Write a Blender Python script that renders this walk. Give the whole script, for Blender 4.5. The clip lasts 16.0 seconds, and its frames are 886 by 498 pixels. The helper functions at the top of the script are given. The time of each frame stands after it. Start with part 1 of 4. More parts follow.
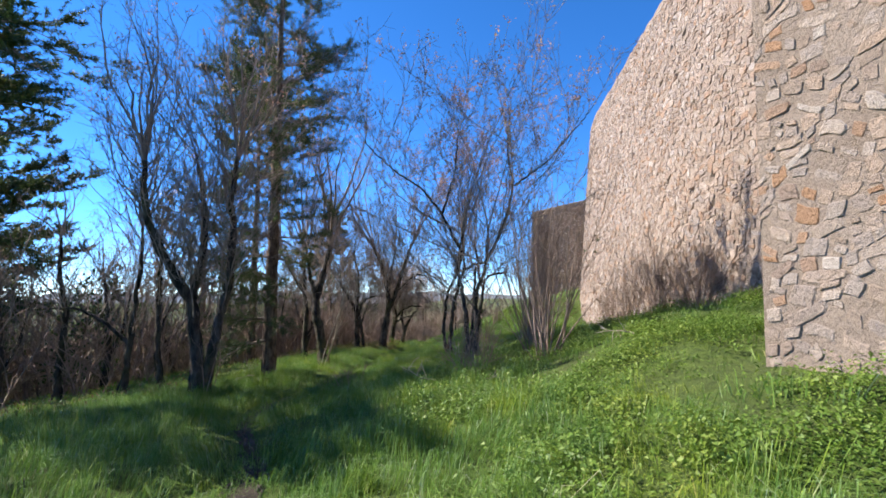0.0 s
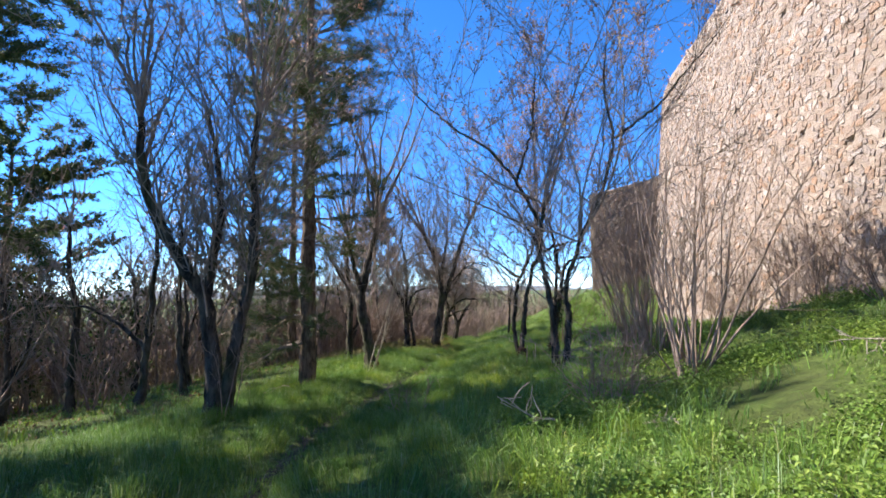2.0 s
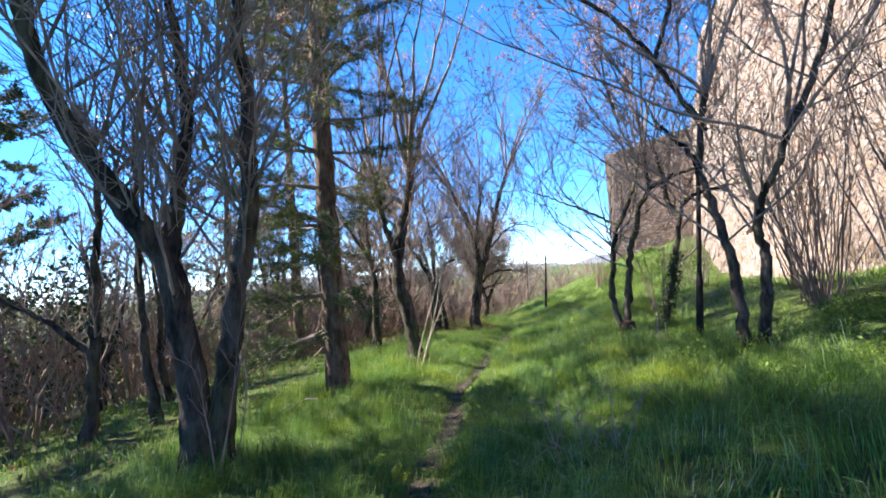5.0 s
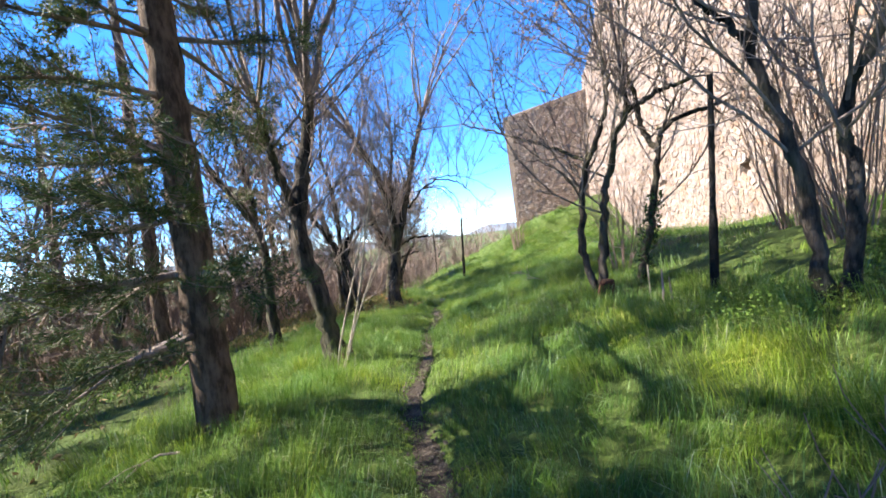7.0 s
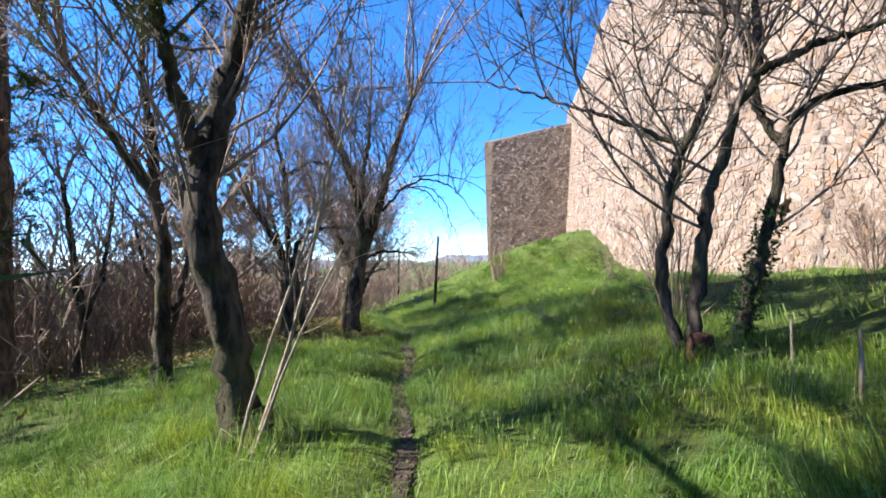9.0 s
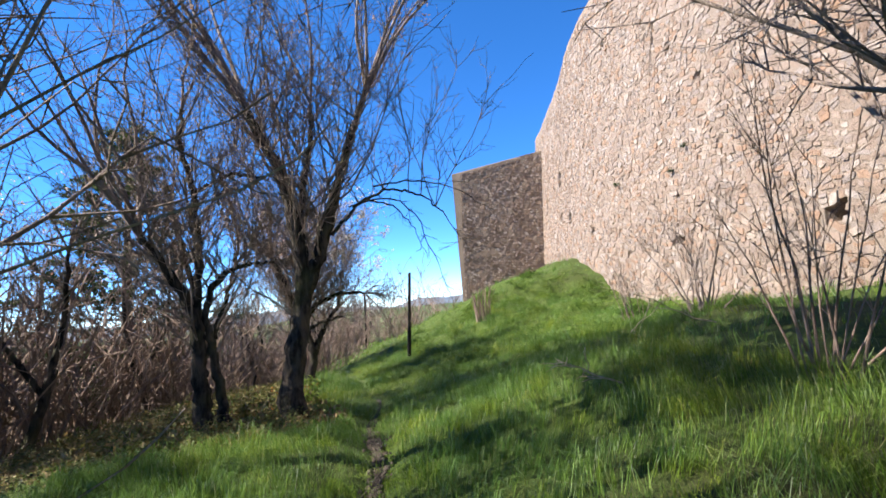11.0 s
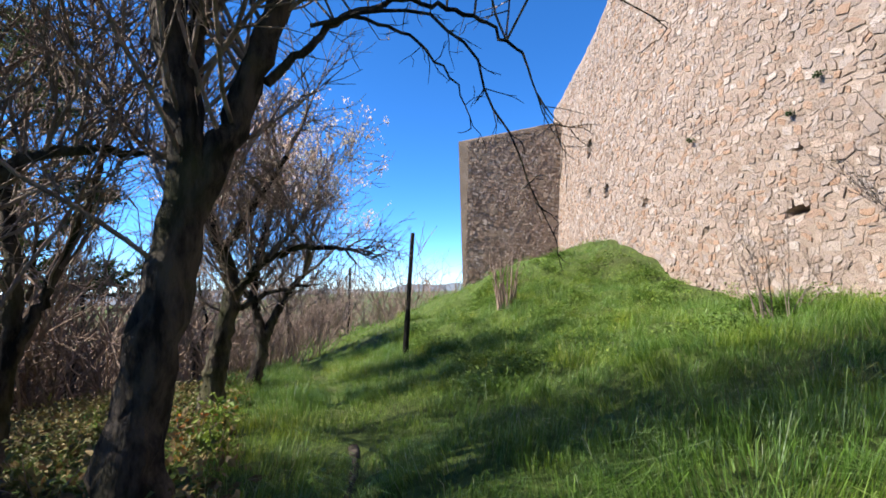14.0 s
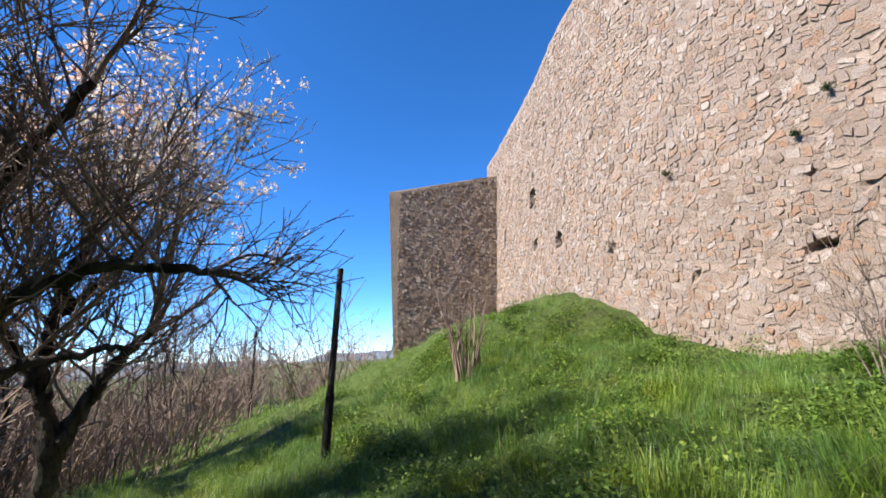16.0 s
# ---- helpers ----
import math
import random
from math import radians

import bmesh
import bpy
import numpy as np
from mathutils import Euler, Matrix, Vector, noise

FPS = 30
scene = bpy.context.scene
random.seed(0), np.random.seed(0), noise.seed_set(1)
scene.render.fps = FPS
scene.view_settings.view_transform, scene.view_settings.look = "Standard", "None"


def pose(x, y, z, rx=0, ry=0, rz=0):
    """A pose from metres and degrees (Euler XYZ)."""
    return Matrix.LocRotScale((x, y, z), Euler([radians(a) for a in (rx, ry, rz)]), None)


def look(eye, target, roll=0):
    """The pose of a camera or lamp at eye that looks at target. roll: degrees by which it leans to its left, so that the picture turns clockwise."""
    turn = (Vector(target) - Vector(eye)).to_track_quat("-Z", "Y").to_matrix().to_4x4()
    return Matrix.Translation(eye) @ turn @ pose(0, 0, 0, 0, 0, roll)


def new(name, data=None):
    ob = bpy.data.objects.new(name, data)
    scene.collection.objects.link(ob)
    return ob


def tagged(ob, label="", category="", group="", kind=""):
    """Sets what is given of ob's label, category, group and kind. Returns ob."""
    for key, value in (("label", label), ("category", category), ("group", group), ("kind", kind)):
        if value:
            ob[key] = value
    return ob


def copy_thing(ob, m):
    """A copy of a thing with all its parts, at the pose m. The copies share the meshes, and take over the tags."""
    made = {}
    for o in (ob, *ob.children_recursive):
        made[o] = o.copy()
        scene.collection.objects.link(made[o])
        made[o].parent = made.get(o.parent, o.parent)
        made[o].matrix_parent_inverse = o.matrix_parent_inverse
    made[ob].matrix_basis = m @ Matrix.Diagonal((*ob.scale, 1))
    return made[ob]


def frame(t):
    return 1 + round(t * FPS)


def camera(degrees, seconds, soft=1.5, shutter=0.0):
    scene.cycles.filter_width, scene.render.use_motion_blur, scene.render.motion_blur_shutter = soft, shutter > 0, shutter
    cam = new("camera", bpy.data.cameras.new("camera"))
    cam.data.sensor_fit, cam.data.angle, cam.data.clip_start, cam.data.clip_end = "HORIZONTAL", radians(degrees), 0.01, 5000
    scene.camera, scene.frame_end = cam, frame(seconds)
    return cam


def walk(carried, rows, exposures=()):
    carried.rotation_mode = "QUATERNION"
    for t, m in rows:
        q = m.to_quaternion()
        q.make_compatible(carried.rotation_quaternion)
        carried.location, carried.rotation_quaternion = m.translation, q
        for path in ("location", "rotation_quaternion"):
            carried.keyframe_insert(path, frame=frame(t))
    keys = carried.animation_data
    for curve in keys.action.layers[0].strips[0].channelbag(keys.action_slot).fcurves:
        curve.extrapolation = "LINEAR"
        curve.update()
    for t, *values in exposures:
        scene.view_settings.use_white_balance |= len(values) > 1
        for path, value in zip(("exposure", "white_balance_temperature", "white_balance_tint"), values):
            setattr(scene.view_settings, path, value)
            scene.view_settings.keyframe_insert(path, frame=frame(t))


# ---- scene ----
cam = camera(88.0, 16.0, soft=1.7)
METRES, EYE, TILT, LEAN, TURN = 23.0, 1.4, 5.7, 0.0, 0.0
ROWS = [
    (0.0, 0.0, 0.0, 0.0, -0.0, 0.0, 0.0),
    (0.5, -0.0082, 0.0311, -0.0042, 2.47, -0.12, 0.03),
    (1.0, -0.013, 0.0607, -0.0089, 3.26, 0.33, 0.51),
    (1.5, -0.0236, 0.0903, -0.0122, 4.05, 0.93, 0.27),
    (2.0, -0.0327, 0.1176, -0.0137, 5.16, -0.86, 1.35),
    (2.5, -0.0434, 0.1454, -0.0152, 6.71, -2.32, 2.22),
    (3.0, -0.055, 0.1698, -0.0197, 5.83, -1.0, 2.65),
    (3.5, -0.0689, 0.1961, -0.028, 5.12, -0.05, 2.93),
    (6.0, -0.1413, 0.3186, -0.0563, -0.33, -7.06, 7.97),
    (6.5, -0.1446, 0.3487, -0.0619, -4.98, -8.8, 8.75),
    (7.0, -0.1478, 0.3792, -0.0671, -9.91, -7.44, 6.77),
    (7.5, -0.1492, 0.4077, -0.0713, -10.85, -4.74, 4.66),
    (8.0, -0.149, 0.4397, -0.0786, -11.35, -5.24, 3.59),
    (8.5, -0.1484, 0.4714, -0.0859, -12.91, -6.23, 0.9),
    (9.0, -0.1479, 0.506, -0.0903, -14.35, -4.24, 0.14),
    (9.5, -0.1468, 0.5349, -0.0932, -16.32, -2.09, 0.9),
    (10.0, -0.138, 0.5663, -0.0972, -17.11, -2.03, 3.65),
    (12.5, -0.1073, 0.7187, -0.1227, -20.46, 5.58, 1.81),
    (13.0, -0.1009, 0.749, -0.1288, -18.13, 4.75, 1.28),
    (13.5, -0.093, 0.7821, -0.1325, -18.16, 2.45, 0.89),
    (14.0, -0.0888, 0.8127, -0.1359, -19.6, -0.55, -0.56),
    (14.5, -0.0812, 0.8451, -0.1387, -19.9, 0.57, -0.46),
    (15.0, -0.0771, 0.8763, -0.1416, -21.44, 5.28, -0.83),
    (15.5, -0.0664, 0.9087, -0.1492, -23.22, 7.18, -0.65),
    (16.0, -0.0556, 0.9424, -0.152, -29.08, 7.73, -0.06),
]
walk(cam, [(t, pose(0, 0, EYE, TILT, LEAN, TURN) @ pose(METRES * x, METRES * y, METRES * z, 90 + pitch, roll, yaw)) for t, x, y, z, yaw, pitch, roll in ROWS],
     exposures=[(0.0, 1.35), (2.0, 1.64), (3.5, 1.98), (6.0, 2.2), (7.5, 2.12), (9.0, 1.86), (10.0, 1.7), (12.5, 1.33), (13.5, 1.39), (14.5, 1.33), (16.0, 1.26)])

# ---- daylight: low spring sun from the wooded side, clear sky ----
SUN_UP, SUN_TURN = 42.0, -78.0
world = bpy.data.worlds.new("sky")
scene.world = world
world.use_nodes = True
wn = world.node_tree
sky = wn.nodes.new("ShaderNodeTexSky")
sky.sky_type = "NISHITA"
sky.sun_disc = False
sky.sun_elevation, sky.sun_rotation = radians(SUN_UP), radians(SUN_TURN)
sky.altitude, sky.air_density, sky.dust_density, sky.ozone_density = 4200, 0.9, 0.0, 5.0
deep = wn.nodes.new("ShaderNodeHueSaturation")
deep.inputs["Saturation"].default_value, deep.inputs["Hue"].default_value = 1.21, 0.503
wn.links.new(sky.outputs[0], deep.inputs["Color"])
wn.links.new(deep.outputs[0], wn.nodes["Background"].inputs[0])
wn.nodes["Background"].inputs[1].default_value = 0.145
sun_data = bpy.data.lights.new("sun", "SUN")
sun_data.energy, sun_data.angle, sun_data.color = 5.0, radians(0.5), (1.0, 0.93, 0.82)
sun = new("sun", sun_data)
sun_way = Vector((math.sin(radians(SUN_TURN)) * math.cos(radians(SUN_UP)), math.cos(radians(SUN_TURN)) * math.cos(radians(SUN_UP)), math.sin(radians(SUN_UP))))
sun.matrix_world = look(sun_way * 60, (0, 0, 0))


# ---- materials ----
def ramp_of(nt, source, stops):
    r = nt.nodes.new("ShaderNodeValToRGB")
    e = r.color_ramp.elements
    while len(e) < len(stops):
        e.new(0.5)
    for k, (at, col) in zip(e, stops):
        k.position, k.color = at, (*col, 1)
    nt.links.new(source, r.inputs[0])
    return r.outputs[0]


def noise_of(nt, scale, detail=4.0, rough=0.55, stretch=None):
    tc = nt.nodes.new("ShaderNodeNewGeometry")
    source = tc.outputs["Position"]
    if stretch:
        mp = nt.nodes.new("ShaderNodeMapping")
        mp.inputs["Scale"].default_value = stretch
        nt.links.new(source, mp.inputs[0])
        source = mp.outputs[0]
    n = nt.nodes.new("ShaderNodeTexNoise")
    n.inputs["Scale"].default_value, n.inputs["Detail"].default_value, n.inputs["Roughness"].default_value = scale, detail, rough
    nt.links.new(source, n.inputs["Vector"])
    return n.outputs["Fac"]


def mix_of(nt, kind, fac, a, b):
    m = nt.nodes.new("ShaderNodeMix")
    m.data_type, m.blend_type = "RGBA", kind
    for value, slot in ((fac, m.inputs["Factor"]), (a, m.inputs["A"]), (b, m.inputs["B"])):
        if isinstance(value, (int, float)):
            slot.default_value = value
        elif isinstance(value, tuple):
            slot.default_value = (*value, 1)
        else:
            nt.links.new(value, slot)
    return m.outputs["Result"]


def material(name, rough=0.9):
    m = bpy.data.materials.new(name)
    m.use_nodes = True
    b = m.node_tree.nodes["Principled BSDF"]
    b.inputs["Roughness"].default_value = rough
    b.inputs["Specular IOR Level"].default_value = 0.25
    return m, m.node_tree, b


def relief(nt, bsdf, height, strength, distance):
    k = nt.nodes.new("ShaderNodeBump")
    k.inputs["Strength"].default_value, k.inputs["Distance"].default_value = strength, distance
    nt.links.new(height, k.inputs["Height"])
    nt.links.new(k.outputs[0], bsdf.inputs["Normal"])


def stone_material(name, stops, by_object=False, grime=0.6):
    """Fieldstones, each with a tone of its own, with lichen blotches and grain."""
    m, nt, b = material(name, 0.92)
    if by_object:
        pick = nt.nodes.new("ShaderNodeObjectInfo").outputs["Random"]
    else:
        pick = nt.nodes.new("ShaderNodeNewGeometry").outputs["Random Per Island"]
    tone = ramp_of(nt, pick, stops)
    blot = ramp_of(nt, noise_of(nt, 0.9, 8, 0.7), [(0.36, (0.60, 0.52, 0.46)), (0.62, (1.02, 1.0, 1.0))])
    fine = ramp_of(nt, noise_of(nt, 26, 6, 0.7), [(0.3, (0.70, 0.68, 0.66)), (0.7, (1.08, 1.06, 1.04))])
    c = mix_of(nt, "MULTIPLY", grime, tone, blot)
    c = mix_of(nt, "MULTIPLY", 0.75, c, fine)
    nt.links.new(c, b.inputs["Base Color"])
    relief(nt, b, noise_of(nt, 17, 8, 0.72), 1.0, 0.06)
    return m


def mortar_material(name, dark, light):
    m, nt, b = material(name, 0.95)
    c = ramp_of(nt, noise_of(nt, 1.1, 6, 0.6), [(0.3, dark), (0.72, light)])
    fine = ramp_of(nt, noise_of(nt, 34, 6, 0.75), [(0.32, (0.62, 0.6, 0.58)), (0.62, (1.0, 1.0, 1.0))])
    c = mix_of(nt, "MULTIPLY", 0.8, c, fine)
    nt.links.new(c, b.inputs["Base Color"])
    relief(nt, b, noise_of(nt, 16, 8, 0.75), 1.0, 0.06)
    return m


WALL_TONES = [(0.0, (0.289, 0.225, 0.183)), (0.18, (0.362, 0.281, 0.231)), (0.36, (0.333, 0.281, 0.253)), (0.5, (0.417, 0.329, 0.27)), (0.62, (0.464, 0.405, 0.365)), (0.74, (0.334, 0.286, 0.261)), (0.84, (0.357, 0.257, 0.194)), (0.93, (0.389, 0.257, 0.18)), (1.0, (0.278, 0.227, 0.194))]
TOWER_TONES = [(0.0, (0.22, 0.16, 0.12)), (0.4, (0.32, 0.235, 0.178)), (0.7, (0.39, 0.295, 0.225)), (1.0, (0.5, 0.42, 0.345))]
stone_mat = stone_material("limestone rubble", WALL_TONES)
BUTTRESS_TONES = [(0.0, (0.318, 0.246, 0.196)), (0.2, (0.449, 0.379, 0.33)), (0.4, (0.333, 0.281, 0.253)), (0.6, (0.434, 0.33, 0.26)), (0.75, (0.477, 0.421, 0.379)), (0.88, (0.398, 0.231, 0.133)), (1.0, (0.304, 0.231, 0.19))]
buttress_stone_mat = stone_material("large pale block", BUTTRESS_TONES, True, 0.4)
stone_piece_mat = stone_material("limestone block", WALL_TONES, True)
tower_stone_mat = stone_material("brown rubble", TOWER_TONES)
mortar_mat = mortar_material("lime mortar", (0.275, 0.213, 0.17), (0.39, 0.311, 0.255))
tower_mortar_mat = mortar_material("brown mortar", (0.20, 0.15, 0.11), (0.29, 0.222, 0.165))


def bark_material(name, dark, light, scale=9.0, moss=0.0):
    m, nt, b = material(name, 0.95)
    c = ramp_of(nt, noise_of(nt, scale, 6, 0.65, (1, 1, 0.3)), [(0.40, dark), (0.60, light)])
    if moss:
        c = mix_of(nt, "MIX", ramp_of(nt, noise_of(nt, 1.6, 4), [(0.5, (0, 0, 0)), (0.68, (moss, moss, moss))]), c, (0.10, 0.11, 0.035))
    nt.links.new(c, b.inputs["Base Color"])
    relief(nt, b, noise_of(nt, scale * 2.2, 6, 0.7, (1, 1, 0.25)), 1.0, 0.09)
    return m


bark_mat = bark_material("dark furrowed bark", (0.012, 0.010, 0.009), (0.102, 0.083, 0.068), 7, 0.4)
twig_mat = bark_material("grey brown twig bark", (0.16, 0.124, 0.106), (0.37, 0.292, 0.25), 5)
pine_bark_mat = bark_material("scaly pine bark", (0.072, 0.047, 0.034), (0.221, 0.153, 0.111), 12)
pale_mat = bark_material("bleached dead wood", (0.289, 0.238, 0.178), (0.493, 0.425, 0.340), 14)
brush_mat = bark_material("dry brush", (0.16, 0.113, 0.09), (0.335, 0.245, 0.197), 3)
post_mat = bark_material("tarred weathered pole", (0.012, 0.011, 0.010), (0.075, 0.062, 0.052), 12)
post_foot_mat = bark_material("black tarred pole foot", (0.006, 0.006, 0.006), (0.022, 0.020, 0.018), 12)


def leaf_material(name, stops, patch, rough=0.55, through_light=0.35, kinds=None):
    """Leaves or blades: a tone for each, larger patches over the ground, some light let through."""
    m, nt, b = material(name, rough)
    tone = ramp_of(nt, nt.nodes.new("ShaderNodeNewGeometry").outputs["Random Per Island"], stops)
    drift = ramp_of(nt, noise_of(nt, patch, 4, 0.6), [(0.32, (0.48, 0.62, 0.5)), (0.5, (0.9, 0.96, 0.9)), (0.68, (1.25, 1.12, 0.95))])
    c = mix_of(nt, "MULTIPLY", 1.0, tone, drift)
    if kinds:
        c = mix_of(nt, "MULTIPLY", 1.0, c, ramp_of(nt, noise_of(nt, 1.15, 5, 0.62), kinds))
    nt.links.new(c, b.inputs["Base Color"])
    tl = nt.nodes.new("ShaderNodeBsdfTranslucent")
    nt.links.new(c, tl.inputs["Color"])
    ms = nt.nodes.new("ShaderNodeMixShader")
    ms.inputs[0].default_value = through_light
    nt.links.new(b.outputs[0], ms.inputs[1])
    nt.links.new(tl.outputs[0], ms.inputs[2])
    nt.links.new(ms.outputs[0], nt.nodes["Material Output"].inputs["Surface"])
    return m


grass_mat = leaf_material("spring grass", [(0.0, (0.085, 0.14, 0.02)), (0.45, (0.145, 0.215, 0.03)), (0.8, (0.21, 0.275, 0.05)), (0.95, (0.26, 0.30, 0.11)), (1.0, (0.40, 0.35, 0.19))], 0.55, 0.48, 0.32, [(0.30, (0.55, 0.72, 0.75)), (0.42, (0.85, 0.98, 0.9)), (0.5, (1.05, 1.2, 1.8)), (0.56, (1.0, 1.05, 0.85)), (0.66, (1.4, 1.3, 0.8)), (0.76, (1.0, 1.15, 1.6))])
weed_mat = leaf_material("nettle leaves", [(0.0, (0.075, 0.13, 0.02)), (0.5, (0.14, 0.215, 0.032)), (1.0, (0.22, 0.285, 0.065))], 0.8, 0.5, 0.3)
needle_mat = leaf_material("pine needles", [(0.0, (0.032, 0.055, 0.02)), (0.6, (0.07, 0.1, 0.034)), (1.0, (0.14, 0.145, 0.05))], 0.7, 0.6, 0.25)
ivy_mat = leaf_material("ivy leaves", [(0.0, (0.02, 0.045, 0.012)), (1.0, (0.06, 0.095, 0.025))], 1.0, 0.4, 0.15)
blossom_mat = leaf_material("pale pink blossom", [(0.0, (0.72, 0.50, 0.44)), (0.5, (0.82, 0.66, 0.60)), (1.0, (0.86, 0.78, 0.74))], 1.0, 0.7, 0.4)
husk_mat = leaf_material("russet dry husks", [(0.0, (0.36, 0.16, 0.11)), (0.6, (0.50, 0.29, 0.23)), (1.0, (0.62, 0.44, 0.38))], 1.0, 0.8, 0.4)
bramble_mat = leaf_material("bramble leaves", [(0.0, (0.07, 0.085, 0.02)), (0.5, (0.17, 0.155, 0.045)), (1.0, (0.30, 0.20, 0.085))], 1.2, 0.6, 0.2)
litter_mat = leaf_material("dry leaf litter", [(0.0, (0.12, 0.075, 0.04)), (0.6, (0.24, 0.16, 0.09)), (1.0, (0.38, 0.28, 0.17))], 1.0, 0.9, 0.1)


def ground_material():
    m, nt, b = material("soil under grass", 1.0)
    soil = ramp_of(nt, noise_of(nt, 2.5, 6), [(0.3, (0.035, 0.032, 0.014)), (0.7, (0.075, 0.062, 0.030))])
    green = ramp_of(nt, noise_of(nt, 9, 5), [(0.3, (0.045, 0.072, 0.014)), (0.7, (0.10, 0.145, 0.028))])
    c = mix_of(nt, "MIX", ramp_of(nt, noise_of(nt, 0.35, 5), [(0.30, (0.25, 0.25, 0.25)), (0.5, (0.95, 0.95, 0.95))]), soil, green)
    nt.links.new(c, b.inputs["Base Color"])
    relief(nt, b, noise_of(nt, 14, 8, 0.7), 1.0, 0.08)
    return m


def dirt_material():
    m, nt, b = material("trodden earth", 1.0)
    c = ramp_of(nt, noise_of(nt, 5, 7, 0.65), [(0.3, (0.022, 0.017, 0.012)), (0.55, (0.05, 0.038, 0.028)), (0.76, (0.17, 0.138, 0.11))])
    nt.links.new(c, b.inputs["Base Color"])
    relief(nt, b, noise_of(nt, 40, 7, 0.7), 1.0, 0.03)
    return m


ground_mat, dirt_mat = ground_material(), dirt_material()
pebble_mat = mortar_material("earthy pebbles", (0.07, 0.055, 0.041), (0.22, 0.18, 0.145))


# ---- building helpers ----
def mesh_np(name, verts, faces, mat, smooth_shade=False):
    """A mesh from an array of corners and arrays of faces, each array with faces of one size."""
    me = bpy.data.meshes.new(name)
    verts = np.asarray(verts, np.float32).reshape(-1, 3)
    faces = [np.asarray(f, np.int32) for f in faces if len(f)]
    loops = np.concatenate([f.ravel() for f in faces])
    sizes = np.concatenate([np.full(len(f), f.shape[1], np.int32) for f in faces])
    starts = np.concatenate([[0], np.cumsum(sizes)[:-1]]).astype(np.int32)
    me.vertices.add(len(verts))
    me.vertices.foreach_set("co", verts.ravel())
    me.loops.add(len(loops))
    me.loops.foreach_set("vertex_index", loops)
    me.polygons.add(len(sizes))
    me.polygons.foreach_set("loop_start", starts)
    me.update(calc_edges=True)
    me.validate()
    me.materials.append(mat)
    me.polygons.foreach_set("use_smooth", np.full(len(me.polygons), bool(smooth_shade)))
    return me


def part(name, me, parent, label=""):
    ob = new(name, me)
    ob.parent = parent
    return tagged(ob, label)


def thing(name, label, category, at, group="", kind=""):
    ob = new(name)
    ob.empty_display_size = 0.2
    ob.location = at
    return tagged(ob, label, category, group, kind)


class Wood:
    """Collects tapered round limbs and joins them into one mesh."""

    def __init__(self, rough=0.0):
        self.limbs, self.rough = {}, rough

    def add(self, points, radii, sides):
        self.limbs.setdefault((len(points), sides), []).append((points, radii))

    def mesh(self, name, mat):
        verts, quads, base = [], [], 0
        for (n, sides), items in self.limbs.items():
            p = np.array([i[0] for i in items], float)
            r = np.array([i[1] for i in items], float)
            t = np.gradient(p, axis=1)
            t /= np.linalg.norm(t, axis=2, keepdims=True) + 1e-9
            ref = np.where(np.abs(t[:, :1, 2:3]) > 0.8, np.array([1.0, 0.2, 0]), np.array([0.1, 0.2, 1.0]))
            u = np.cross(t, np.broadcast_to(ref, t.shape))
            u /= np.linalg.norm(u, axis=2, keepdims=True) + 1e-9
            w = np.cross(t, u)
            a = np.arange(sides) * 2 * np.pi / sides
            ring = u[:, :, None] * np.cos(a)[:, None] + w[:, :, None] * np.sin(a)[:, None]
            rr = np.repeat(r[:, :, None], sides, 2)
            if self.rough:
                rr = rr * (1 + np.random.default_rng(len(items) + n).normal(0, self.rough, rr.shape))
            v = p[:, :, None] + ring * rr[..., None]
            idx = np.arange(len(items) * n * sides).reshape(len(items), n, sides) + base
            nx = np.roll(idx, -1, axis=2)
            q = np.stack([idx[:, :-1], nx[:, :-1], nx[:, 1:], idx[:, 1:]], -1).reshape(-1, 4)
            verts.append(v.reshape(-1, 3))
            quads.append(q)
            base += v.size // 3
        return mesh_np(name, np.concatenate(verts), [np.concatenate(quads)], mat, True)


def grown(rng, start, way, length, n, wander, lift):
    """A limb's line: it wanders and bends upwards (lift) as it grows."""
    p, d = [np.array(start, float)], np.array(way, float)
    d /= np.linalg.norm(d)
    for _ in range(n - 1):
        d = d + rng.normal(0, wander, 3) + np.array([0, 0, lift])
        d /= np.linalg.norm(d)
        p.append(p[-1] + d * length / (n - 1))
    return np.array(p)


def resampled(points, n):
    """A smooth line through the given places."""
    p = np.array(points, float)
    s = np.concatenate([[0], np.cumsum(np.linalg.norm(np.diff(p, axis=0), axis=1))])
    u = np.linspace(0, s[-1], n)
    q = np.stack([np.interp(u, s, p[:, k]) for k in range(3)], 1)
    for _ in range(2):
        q[1:-1] = 0.25 * q[:-2] + 0.5 * q[1:-1] + 0.25 * q[2:]
    return q, s[-1]


def flakes(rng, at, size, mat, name, fold=0.4):
    """Small folded leaves or petals, two triangles each."""
    n = len(at)
    a, b = rng.normal(0, 1, (n, 3)), rng.normal(0, 1, (n, 3))
    a /= np.linalg.norm(a, axis=1, keepdims=True)
    b -= a * (a * b).sum(1, keepdims=True)
    b /= np.linalg.norm(b, axis=1, keepdims=True)
    c = np.cross(a, b)
    s = size * rng.uniform(0.6, 1.4, (n, 1))
    v = np.stack([at, at + a * s + b * s * 0.55 + c * s * fold * 0.5, at + a * s * 2, at + a * s - b * s * 0.55 + c * s * fold * 0.5], 1)
    i = np.arange(n)[:, None] * 4
    return mesh_np(name, v.reshape(-1, 3), [np.concatenate([i + [0, 1, 2], i + [0, 2, 3]])], mat)


